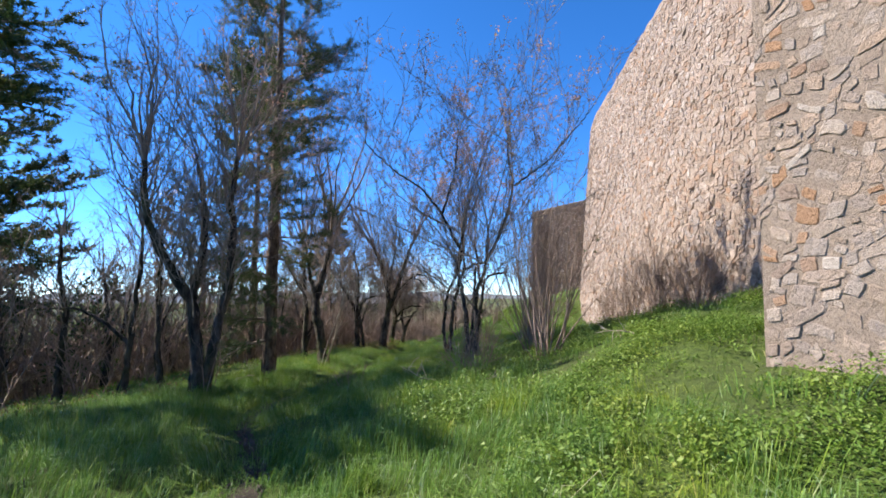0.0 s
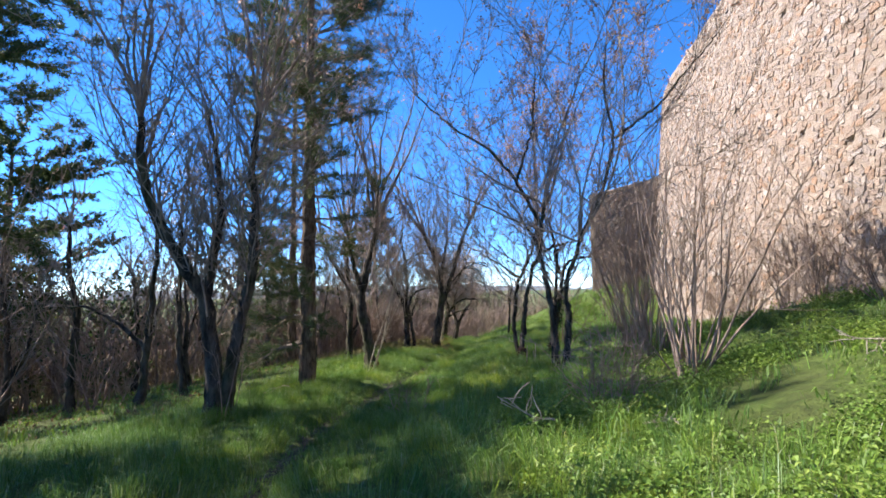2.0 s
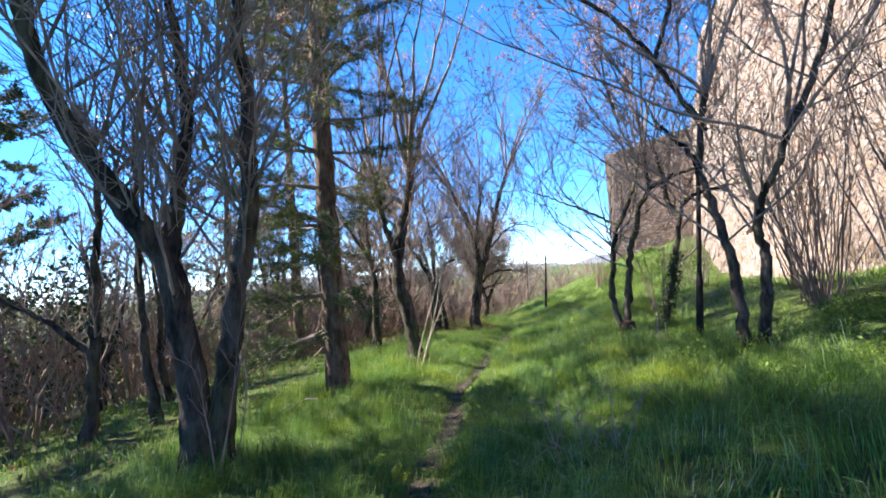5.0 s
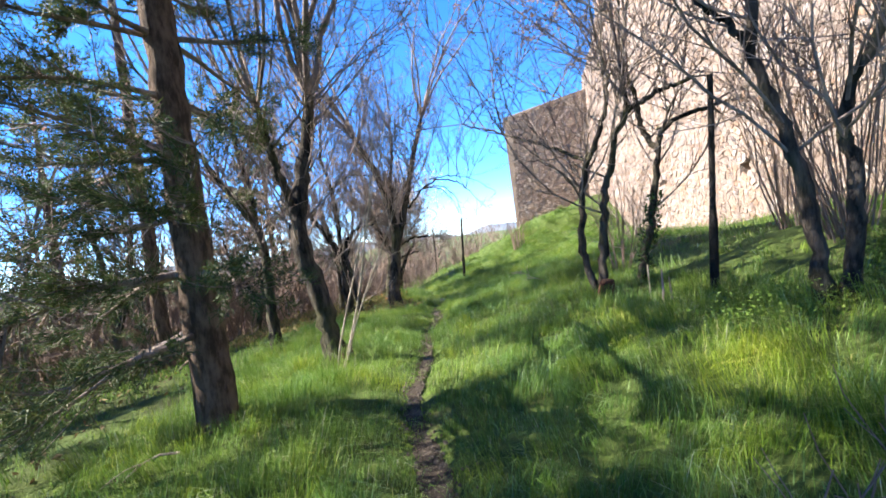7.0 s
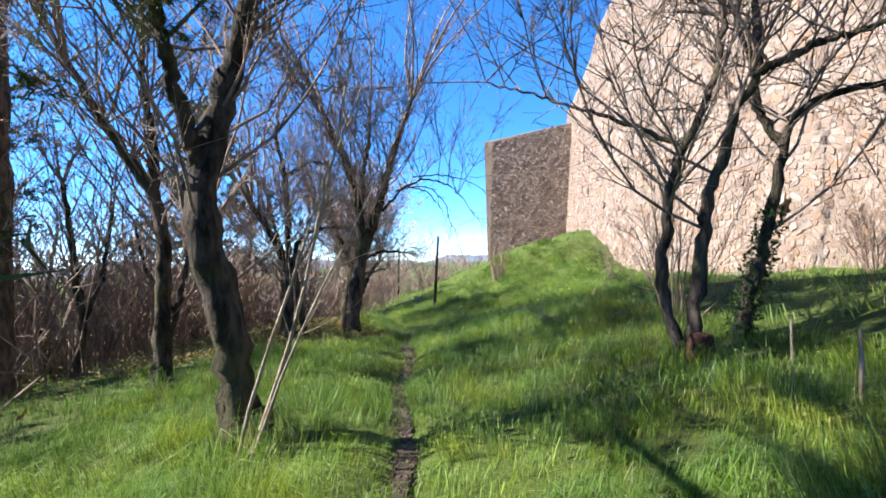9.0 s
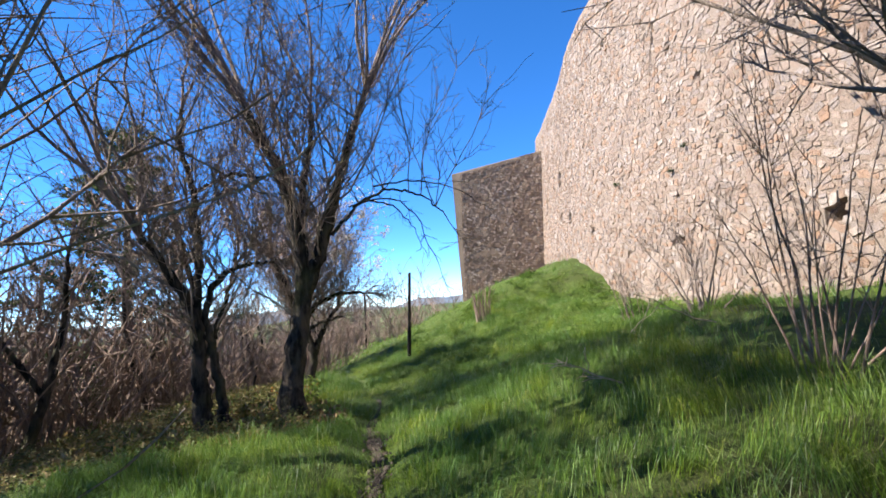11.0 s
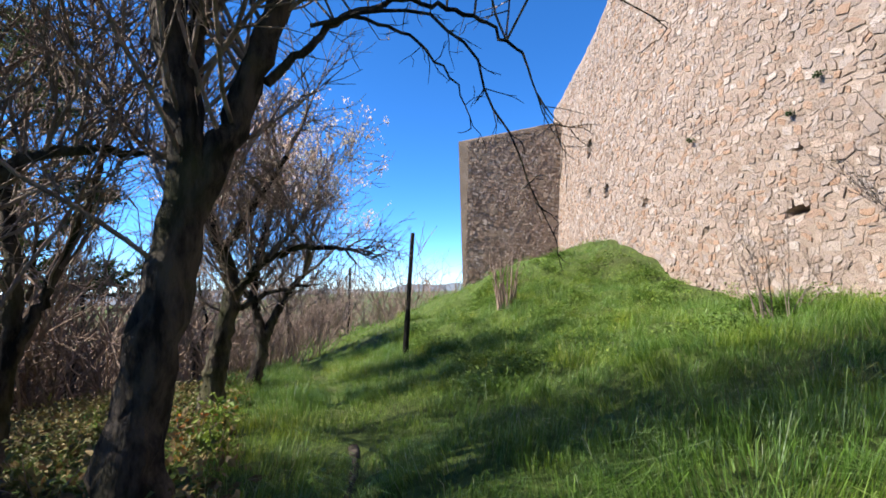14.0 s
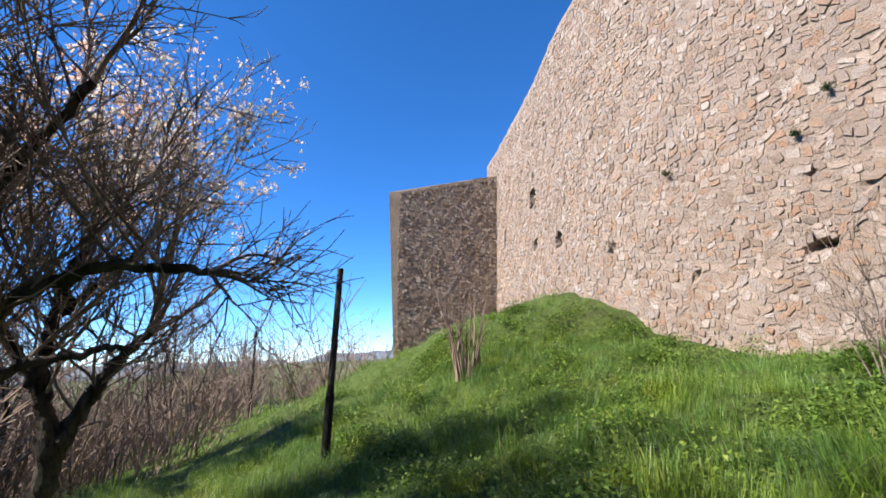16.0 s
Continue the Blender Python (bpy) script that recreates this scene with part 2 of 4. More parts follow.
def bare_tree(seed, label, at, stems, top, shoots=9, spread=0.55, reach=1.5, bloom=None, bloom_n=0, category="tree", group="bare trees", fine=3, dense=1.0, bends=2, leaders=4):
    """A leafless tree: stems through given places (from its foot), then long upright shoots and twigs.
    stems: (places, thickness at the foot, thickness at the end)."""
    rng = np.random.default_rng(seed)
    z0 = float(terrain(at[0], at[1]))
    root = thing("tree", label, category, (at[0], at[1], z0), group)
    tips = []
    for k, (places, r0, r1) in enumerate(stems):
        n = 34
        line, length = resampled(places, n)
        grounded = places[0][2] < 0.4
        if k == 0 or grounded:
            line[0, 2] -= 0.25
        line[1:-1] += rng.normal(0, 0.012, (n - 2, 3))
        w = Wood(0.085)
        f = np.linspace(0, 1, n)
        r = r0 + (r1 - r0) * f ** 0.8
        if grounded:
            r[:3] *= [1.5, 1.22, 1.06]
        r = r * (1 + rng.normal(0, 0.06, n))
        w.add(line, r, 13)
        part("trunk" if k == 0 else "limb", w.mesh("trunk", bark_mat), root)
        # leaders carry an upright stem on to the tree's top, side shoots leave it on the way
        starts = []
        rise = (line[-1, 2] - line[-8, 2]) / np.linalg.norm(line[-1] - line[-8])
        gap = max(top - line[-1, 2], 0.8) if rise > 0.35 else 0.6
        for _ in range(leaders if k < 2 else 2 if rise > 0.35 else 1):
            starts.append((line[-1], line[-1] - line[-6] + rng.normal(0, 0.34, 3) * spread + [0, 0, 0.2 if rise > 0.35 else 0.0], gap * rng.uniform(0.6, 1.1), r1 * 0.7, 11, 0.05 if rise > 0.35 else -0.04))
        for _ in range(int(shoots * length / 3) + 2):
            j = rng.integers(10 if grounded else 1, n)
            if line[j, 2] < 1.1:
                continue
            out = rng.normal(0, 1, 3) * [1, 1, 0.25]
            out /= np.linalg.norm(out)
            starts.append((line[j], out * (0.4 + spread) + [0, 0, 1.0], reach * rng.uniform(0.5, 1.5), min(r[j] * 0.36, 0.018), 10, 0.09))
        for p0, way, ln, rr, m, lift in starts:
            branch = Wood()
            q = grown(rng, p0, way, ln, m, 0.13, lift)
            branch.add(q, np.linspace(max(rr, 0.010), 0.004, m), 5)
            for _ in range(int((4 + ln * 5) * dense)):
                j = rng.integers(2, m)
                d = q[j] - q[j - 1]
                d = d / np.linalg.norm(d) + rng.normal(0, 0.5, 3)
                q2 = grown(rng, q[j], d, rng.uniform(0.3, 1.0) * min(1.0, 0.5 + ln / 3), 4, 0.18, 0.1)
                branch.add(q2, np.linspace(0.0075, 0.0035, 4), 3)
                tips.append(q2[-1])
                for _ in range(fine):
                    j2 = rng.integers(1, 4)
                    d2 = q2[j2] - q2[j2 - 1]
                    d2 = d2 / np.linalg.norm(d2) + rng.normal(0, 0.6, 3)
                    q3 = grown(rng, q2[j2], d2, rng.uniform(0.12, 0.42), bends, 0.2, 0.05)
                    branch.add(q3, np.linspace(0.005, 0.003, bends), 3)
                    tips.append(q3[-1])
            part("branch", branch.mesh("branch", twig_mat), root)
    if bloom_n:
        t = np.array(tips)
        t = t[t[:, 2] > 0.55 * t[:, 2].max()]
        t = t[rng.integers(0, len(t), bloom_n // 5)]
        t = np.repeat(t, 5, axis=0) + rng.normal(0, 0.05, (len(t) * 5, 3))
        part("blossom", flakes(rng, t, 0.03, bloom, "blossom"), root, "small pale pink petals" if bloom == blossom_mat else "russet dry husks on the top twigs")
    return root


def conifer(seed, label, at, height, radius, bare, trunk_r=0.19, lean=(0.0, 0.0), whorls=15, needles=7, needle_w=0.016, thick=0.7, profile=(0.6, 0.62, 0.95, 1.0, 0.7, 0.25), low=3):
    """A pine: a straight scaly trunk, whorls of drooping boughs and tufts of needles."""
    rng = np.random.default_rng(seed)
    z0 = float(terrain(at[0], at[1]))
    root = thing("pine_tree", label, "tree", (at[0], at[1], z0), "pines")
    f = np.linspace(0, 1, 60)
    line = np.stack([lean[0] * f * height, lean[1] * f * height, f * height - 0.25], 1)
    line[1:] += rng.normal(0, 0.012, (59, 3))
    w = Wood(0.05)
    r = trunk_r * (1 - f) ** 0.8 + 0.015
    r[0] *= 1.25
    w.add(line, r, 16)
    part("trunk", w.mesh("trunk", pine_bark_mat), root, "grey-brown scaly trunk")
    tufts = []
    for k in range(whorls):
        h = bare + (height - bare) * (k + 0.3) / whorls
        u = (h - bare) / (height - bare)
        size = radius * float(np.interp(u, (0, 0.3, 0.55, 0.75, 0.92, 1), profile))
        for j in range(6 if u > 0.32 else low):
            a = rng.uniform(0, 2 * math.pi) if h > 3.4 else rng.uniform(2.4, 5.6)
            p0 = [np.interp(h, line[:, 2], line[:, c]) for c in range(3)]
            q = grown(rng, p0, (math.cos(a), math.sin(a), 0.3 - 0.5 * (1 - u) ** 2), size * rng.uniform(0.6, 1.15), 8, 0.09, 0.02)
            bough = Wood()
            bough.add(q, np.linspace(0.035 * (1 - u) + 0.012, 0.006, 8), 5)
            for _ in range(int(thick * (6 + size * 6))):
                i = rng.integers(2, 8)
                d = q[i] - q[i - 1]
                d = d / np.linalg.norm(d) + rng.normal(0, 0.5, 3) * [1, 1, 0.5]
                q2 = grown(rng, q[i], d, rng.uniform(0.3, 0.75), 5, 0.1, 0.05)
                bough.add(q2, np.linspace(0.008, 0.004, 5), 3)
                for x in (0.45, 0.65, 0.85, 1.0):
                    tufts.append((q2[0] + (q2[-1] - q2[0]) * x, q2[-1] - q2[0]))
            part("bough", bough.mesh("bough", twig_mat), root)
    c = np.array([t[0] for t in tufts])
    d = np.array([t[1] for t in tufts])
    d /= np.linalg.norm(d, axis=1, keepdims=True)
    k = needles
    c, d = np.repeat(c, k, 0), np.repeat(d, k, 0)
    n = len(c)
    d = d * 0.55 + rng.normal(0, 0.55, (n, 3))
    d /= np.linalg.norm(d, axis=1, keepdims=True)
    side = np.cross(d, rng.normal(0, 1, (n, 3)))
    side /= np.linalg.norm(side, axis=1, keepdims=True)
    ln, wd = rng.uniform(0.11, 0.21, (n, 1)) * min(1.0, 0.55 + needle_w * 15), needle_w
    c = c + rng.normal(0, 0.03, (n, 3))
    v = np.stack([c - side * wd, c + side * wd, c + d * ln], 1).reshape(-1, 3)
    part("crown", mesh_np("needles", v, [np.arange(n * 3).reshape(-1, 3)], needle_mat), root, "dark green tufts of long needles")
    return root


def shrub(seed, label, at, height, stems, spread, mat=None, twigs=5, category="shrub", name="shrub", group="bare shrubs", thick=0.011, crook=0.07, bias=(0.0, 0.0)):
    """Many thin stems that rise from one foot."""
    rng = np.random.default_rng(seed)
    root = thing(name, label, category, (at[0], at[1], float(terrain(at[0], at[1]))), group)
    for _ in range(stems):
        stem = Wood()
        a, tilt = rng.uniform(0, 2 * math.pi), abs(rng.normal(0, spread))
        p0 = np.array([math.cos(a) * rng.uniform(0, 0.28), math.sin(a) * rng.uniform(0, 0.28), -0.1])
        q = grown(rng, p0, (math.cos(a) * tilt + bias[0], math.sin(a) * tilt + bias[1], 1), height * rng.uniform(0.55, 1.05), 9, crook, 0.03)
        stem.add(q, np.linspace(thick * rng.uniform(0.7, 1.5), 0.003, 9), 5)
        for _ in range(twigs):
            j = rng.integers(3, 9)
            d = q[j] - q[j - 1]
            d = d / np.linalg.norm(d) + rng.normal(0, 0.5, 3)
            q2 = grown(rng, q[j], d, rng.uniform(0.2, 0.28) * height ** 0.7, 4, 0.14, 0.05)
            stem.add(q2, np.linspace(0.005, 0.0022, 4), 3)
            for _ in range(2):
                q3 = grown(rng, q2[rng.integers(1, 4)], q2[-1] - q2[0] + rng.normal(0, 0.15, 3), rng.uniform(0.1, 0.3), 3, 0.15, 0.03)
                stem.add(q3, np.linspace(0.0035, 0.002, 3), 3)
        part("stem", stem.mesh("stem", mat or brush_mat), root)
    return root


# ---- the ground ----
def smooth(a, b, v):
    u = np.clip((v - a) / (b - a), 0, 1)
    return u * u * (3 - 2 * u)


PATH_Y = np.arange(-10.0, 60.0, 0.1)
PATH_X = np.interp(PATH_Y, [-6, 0, 3.2, 7.2, 9, 13.4, 16, 19.8, 24, 30, 45], [0.4, -0.3, -1.3, -3.0, -3.3, -3.2, -2.8, -2.05, -1.3, -1.2, -1.5])
PATH_X = np.convolve(np.pad(PATH_X, 15, mode="edge"), np.ones(31) / 31, "valid") + 0.06 * np.sin(PATH_Y * 1.7)


def path_x(y):
    """The middle of the footpath."""
    return np.interp(y, PATH_Y, PATH_X)


def terrain(x, y):
    """Height of the ground: a sunken footpath on a bank that climbs to the wall."""
    x, y = np.asarray(x, float), np.asarray(y, float)
    dx = x - path_x(y)
    z = np.interp(y, [-40, -6, 0, 5, 10, 13, 20, 24, 32, 60, 200], [0.6, 0.2, 0.0, -0.3, -0.9, -1.08, -1.22, -1.45, -1.95, -4.0, -9.0])
    z = z + np.interp(dx, [-60, -20, -12, -7.5, -4, -1, 0, 1, 2.2, 4, 6, 8.5, 12, 60], [-5.0, -2.5, -1.2, -0.45, 0.02, 0.14, 0.08, 0.2, 0.45, 0.68, 1.02, 1.1, 1.3, 2.0])
    z = z + 2.45 * np.exp(-((x - 9.6) / 6.6) ** 2 - ((y - 33.5) / np.where(y < 33.5, 4.4, 6.5)) ** 2)
    z = z + (0.09 + 0.07 * smooth(24, 29, y)) * np.sin(1.35 * x + 0.5 * y) * np.sin(1.15 * y - 0.4 * x + 1.0) * smooth(1.2, 4.0, dx)
    z = z + 0.12 * np.sin(3.1 * x + 1.7 * y + 0.9 * np.sin(1.3 * y)) * np.sin(2.7 * y - 1.5 * x + 0.8 * np.sin(1.7 * x)) * smooth(1.6, 3.0, dx) * smooth(21.5, 24, y)
    z = z - 2.6 * smooth(27, 40, y) * smooth(0.5, -9, x)
    # the bank heaped against the wall's foot, beyond the buttress
    z = z + np.interp(y, [2.5, 5, 7.5, 10, 13, 15.5, 18.5, 22], [0.0, 0.25, 0.8, 1.1, 0.95, 0.45, 0.06, 0.0]) * np.clip((x - 1.6) / 5.2, 0, 1.0)
    # the trodden trench of the path
    z = z - np.interp(y, [-6, 4, 8, 12, 16, 22, 24], [0.03, 0.03, 0.05, 0.08, 0.1, 0.1, 0.0]) * np.exp(-(dx / 0.2) ** 2)
    return z


def ground_sheet():
    xs = np.unique(np.round(np.concatenate([np.arange(-14, -5, 0.3), np.arange(-5, 1.5, 0.12), np.arange(1.5, 17, 0.3), -14 - np.geomspace(0.4, 1200, 50), 17 + np.geomspace(0.4, 1200, 40)]), 3))
    ys = np.unique(np.round(np.concatenate([np.arange(-6, 50, 0.3), -6 - np.geomspace(0.4, 1200, 40), 50 + np.geomspace(0.4, 1400, 50)]), 3))
    gx, gy = np.meshgrid(xs, ys)
    gz = terrain(gx, gy)
    rough = np.array([noise.fractal(Vector((x * 0.9, y * 0.9, 3.1)), 0.7, 2.0, 4) if abs(x) < 30 and -10 < y < 60 else 0.0 for x, y in zip(gx.ravel(), gy.ravel())]).reshape(gx.shape)
    gz = gz + 0.05 * rough
    idx = np.arange(gx.size).reshape(gx.shape)
    q = np.stack([idx[:-1, :-1], idx[:-1, 1:], idx[1:, 1:], idx[1:, :-1]], -1).reshape(-1, 4)
    ob = new("ground", mesh_np("ground", np.stack([gx, gy, gz], -1), [q], ground_mat, True))
    return tagged(ob, "grassy bank of dark soil falling away into woods", "ground", kind="structure")


ground = ground_sheet()


def footpath():
    ys = np.arange(-5, 23.5, 0.12)
    xs = path_x(ys)
    across = np.linspace(-1, 1, 7)
    rng = np.random.default_rng(5)
    half = np.interp(ys, [-5, 3.5, 5, 8, 9.5, 11.5, 13, 20, 24, 34], [0.14, 0.15, 0.04, 0.04, 0.12, 0.12, 0.085, 0.06, 0.04, 0.02]) + np.convolve(rng.normal(0, 0.03, len(ys)), np.ones(3) / 3, "same")
    gx = xs[:, None] + across * half[:, None]
    gy = np.repeat(ys[:, None], 7, 1)
    gz = terrain(gx, gy) + 0.05 - 0.03 * np.abs(across) ** 3 + rng.normal(0, 0.004, gx.shape)
    idx = np.arange(gx.size).reshape(gx.shape)
    q = np.stack([idx[:-1, :-1], idx[:-1, 1:], idx[1:, 1:], idx[1:, :-1]], -1).reshape(-1, 4)
    ob = new("footpath", mesh_np("footpath", np.stack([gx, gy, gz], -1), [q], dirt_mat, True))
    return tagged(ob, "narrow trodden earth footpath through tall grass", "path", kind="structure")


footpath()


# ---- the castle wall, the far tower and the near buttress ----
class Face:
    """A battered masonry face over a line on the ground: s metres along it, z up, out metres proud of it."""

    def __init__(self, line, batter):
        p = np.array(line, float)
        s = np.concatenate([[0], np.cumsum(np.linalg.norm(np.diff(p, axis=0), axis=1))])
        n = max(int(s[-1] / 0.25), 8)
        u = np.linspace(0, s[-1], n)
        q = np.stack([np.interp(u, s, p[:, 0]), np.interp(u, s, p[:, 1])], 1)
        if len(line) > 2:
            for _ in range(14):
                q[1:-1] = 0.25 * q[:-2] + 0.5 * q[1:-1] + 0.25 * q[2:]
        t = np.gradient(q, axis=0)
        t /= np.linalg.norm(t, axis=1, keepdims=True)
        self.s, self.q, self.n, self.length, self.batter = u, q, np.stack([-t[:, 1], t[:, 0]], 1), s[-1], batter

    def at(self, s, z, out=0.0):
        s, z = np.asarray(s, float), np.asarray(z, float)
        x, y = np.interp(s, self.s, self.q[:, 0]), np.interp(s, self.s, self.q[:, 1])
        nx, ny = np.interp(s, self.s, self.n[:, 0]), np.interp(s, self.s, self.n[:, 1])
        o = out - self.batter * z
        return np.stack(np.broadcast_arrays(x + nx * o, y + ny * o, z), -1)


def wave(p, scale, seed):
    return np.array([noise.noise(Vector((a[0] * scale, a[1] * scale, a[2] * scale + seed))) for a in p.reshape(-1, 3)]).reshape(p.shape[:-1])


def masonry(face, top, bottom, thick, step, holes, mat, name, rough=0.05, climb=0.0, back_set=0.013, side=0.0):
    """The body of a wall: an uneven front with holes pushed into it, an uneven top, a back."""
    ss = np.linspace(0, face.length, max(int(face.length / step), 4))
    zs = np.linspace(bottom, top, max(int((top - bottom) / step), 4))
    S, Z = np.meshgrid(ss, zs)
    Z = bottom + (Z - bottom) * (1 + climb * S / face.length)
    P = face.at(S, Z)
    out = -back_set + rough * wave(P, 1.3, 0.0) + 0.5 * rough * wave(P, 4.5, 9.0)
    for hs, hz, hw, hh, deep in holes:
        out = np.where((np.abs(S - hs) < hw) & (np.abs(Z - hz) < hh), -deep, out)
    P = face.at(S, Z, out)
    if side:
        back_way = (face.q[0] - face.q[-1]) / face.length
        P[..., :2] += (side * S / face.length * (Z - bottom))[..., None] * back_way
    P[-1, :, 2] += 0.10 * wave(P[-1] * [1, 1, 0], 1.8, 4.0)
    back = face.at(ss, Z[-1], -thick)
    foot = face.at(ss, np.full(len(ss), bottom), -thick - min(0.5, thick))
    n = len(ss)
    idx = np.arange(P.size // 3).reshape(P.shape[:2])
    q = [np.stack([idx[:-1, 1:], idx[:-1, :-1], idx[1:, :-1], idx[1:, 1:]], -1).reshape(-1, 4)]
    b0 = idx.size + np.arange(n)
    f0 = b0 + n
    q.append(np.stack([idx[-1, 1:], idx[-1, :-1], b0[:-1], b0[1:]], -1))
    q.append(np.stack([b0[1:], b0[:-1], f0[:-1], f0[1:]], -1))
    for k in (0, n - 1):
        col = idx[:, k]
        q.append(np.stack([col[:-1], col[1:], np.full(len(col) - 1, b0[k]), np.full(len(col) - 1, f0[k])], -1)[-1:])
        tri = np.stack([col[:-1], col[1:], np.full(len(col) - 1, f0[k])], -1)
        q.append(tri)
    return mesh_np(name, np.concatenate([P.reshape(-1, 3), back, foot]), q, mat)


def stones_of(face, rng, s0, s1, z0, z1, size, proud, holes=(), keep=0.93, climb=0.0, cuts=0.45, soft=0.0):
    """Corners of the stones of a rubble face: uneven courses of close-set angular stones, some split in two.
    Each is a ring at the mortar, a ring in front and a middle."""
    made, z = [], z0
    ph = rng.uniform(0, 6, 4)

    def course(s, z):
        return 0.16 * size * math.sin(s * 1.1 + z * 2.3 + ph[0]) + 0.2 * size * math.sin(s * 4.7 + z * 3.9 + ph[1]) + 0.16 * size * math.sin(s * 9.1 + z * 7 + ph[2])

    def lay(a0, a1, low, high):
        """One stone between two joints, over and under two course lines."""
        cs, cz = (a0 + a1) / 2, (low + high) / 2
        w, h = a1 - a0, high - low
        if cz + course(cs, z) > z1 * (1 + climb * cs / face.length) - h * 0.6:
            return
        if rng.random() > keep or any(abs(cs - a) < c + w * 0.3 and abs(cz - b) < d + h * 0.3 for a, b, c, d, e in holes):
            return
        gap = rng.uniform(0.0, 0.014)
        cut = rng.uniform(0.0, cuts, 4)
        px, pz = [], []
        for q, (ux, uz) in enumerate(((-1, -1), (1, -1), (1, 1), (-1, 1))):
            px.append(ux * (w / 2 - gap) * (1 - cut[q] * rng.uniform(0.2, 1.0)))
            pz.append(uz * (h / 2 - gap) * (1 - cut[q] * rng.uniform(0.2, 1.0)))
            vx, vz = ((0, -1), (1, 0), (0, 1), (-1, 0))[q]
            px.append(vx * (w / 2 - gap) * rng.uniform(0.9, 1.05) + (vx == 0) * rng.normal(0, 0.14) * w)
            pz.append(vz * (h / 2 - gap) * rng.uniform(0.9, 1.08) + (vz == 0) * rng.normal(0, 0.14) * h)
        px, pz = np.array(px), np.array(pz)
        tilt = rng.normal(0, 0.24)
        px, pz = px * math.cos(tilt) - pz * math.sin(tilt), px * math.sin(tilt) + pz * math.cos(tilt)
        lift = np.array([course(cs + v, z) for v in px])
        p = proud * rng.choice([rng.uniform(0.0, 0.45), rng.uniform(0.45, 1.5)], p=[0.6, 0.4])
        lean_s, lean_z = rng.normal(0, 0.07), rng.normal(0.05, 0.10)
        lean_s, lean_z, tuck = lean_s * (1 - soft), lean_z * (1 - soft), -0.05 + 0.035 * soft
        g = rng.uniform(0.86, 0.95) - 0.12 * soft
        fo = p + rng.normal(0, 0.10 * proud, 8) + (lean_s * px + lean_z * pz) * 0.7
        outer = face.at(cs + px, cz + pz + lift, tuck)
        inner = face.at(cs + px * g, cz + pz * g + lift, fo)
        mid = face.at(cs + rng.normal(0, 0.1) * w, cz + rng.normal(0, 0.1) * h + course(cs, z), p * rng.uniform(0.9, 1.25))
        made.append(np.concatenate([outer, inner, mid[None]]))

    while z < z1 * (1 + max(climb, 0.0)):
        h = size * rng.uniform(0.5, 0.9)
        s = s0 - rng.uniform(0, size)
        while s < s1:
            w = size * rng.choice([rng.uniform(0.4, 0.75), rng.uniform(0.75, 1.15), rng.uniform(1.1, 1.7)], p=[0.45, 0.43, 0.12])
            if h > 0.68 * size and rng.random() < 0.3:
                m = z + h * rng.uniform(0.35, 0.65)
                lay(s, s + w, z, m)
                lay(s, s + w, m, z + h)
            elif w > 0.9 * size and rng.random() < 0.25:
                lay(s, s + w * 0.5, z, z + h * rng.uniform(0.6, 1.0))
                lay(s + w * 0.5, s + w, z + h * rng.uniform(0.0, 0.3), z + h)
            else:
                lay(s, s + w, z + h * rng.uniform(-0.12, 0.15), z + h * rng.uniform(0.82, 1.18))
            s += w
        z += h
    return made


RING = np.arange(8)
STONE_QUADS = np.stack([RING, (RING + 1) % 8, (RING + 1) % 8 + 8, RING + 8], -1)[:, ::-1]
STONE_TRIS = np.stack([RING + 8, (RING + 1) % 8 + 8, np.full(8, 16)], -1)[:, ::-1]


def joined_stones(made, mat, name):
    v = np.concatenate(made)
    o = np.arange(len(made))[:, None, None] * 17
    return mesh_np(name, v, [(STONE_QUADS[None] + o).reshape(-1, 4), (STONE_TRIS[None] + o).reshape(-1, 3)], mat)


def single_stones(made, parent, mat):
    for v in made:
        c = v.mean(0)
        ob = new("stone", mesh_np("stone", v - c, [STONE_QUADS, STONE_TRIS], mat))
        ob.parent = parent
        ob.location = c


WALL_LINE = [(15.9, 47.5), (15.2, 45.5), (12.1, 38.0), (10.3, 34.4), (9.1, 31.2), (8.55, 28.3), (8.2, 25.0), (7.4, 18.0), (7.2, 13.9), (7.15, 10.7), (7.1, -4.0)]
WALL_TOP = 12.5
wall_face = Face(WALL_LINE[::-1], 0.09)


def along(face, x, y):
    return float(face.s[np.argmin((face.q[:, 0] - x) ** 2 + (face.q[:, 1] - y) ** 2)])


WALL_HOLES = [(along(wall_face, x, y), z, w, h, d) for x, y, z, w, h, d in (
    (12.0, 37.9, 6.98, 0.42, 0.44, 1.4), (10.3, 34.4, 3.96, 0.28, 0.26, 1.3), (11.8, 37.5, 4.64, 0.26, 0.2, 1.3), (14.0, 42.7, 6.24, 0.22, 0.5, 1.2), (7.7, 20.9, 1.49, 0.14, 0.14, 0.8), (8.2, 25.4, 1.6, 0.22, 0.08, 0.4))]
pit_rng = np.random.default_rng(77)
for _ in range(90):
    WALL_HOLES.append((pit_rng.uniform(9, wall_face.length - 1), pit_rng.uniform(0.3, 11.5), pit_rng.uniform(0.08, 0.11), pit_rng.uniform(0.08, 0.10), pit_rng.uniform(0.1, 0.2)))
castle_wall = new("wall_castle", masonry(wall_face, WALL_TOP, -2.2, 2.0, 0.16, WALL_HOLES, mortar_mat, "wall_castle", 0.014, 0.035))
tagged(castle_wall, "tall battered castle wall of pale rubble and lime mortar", "wall", kind="structure")

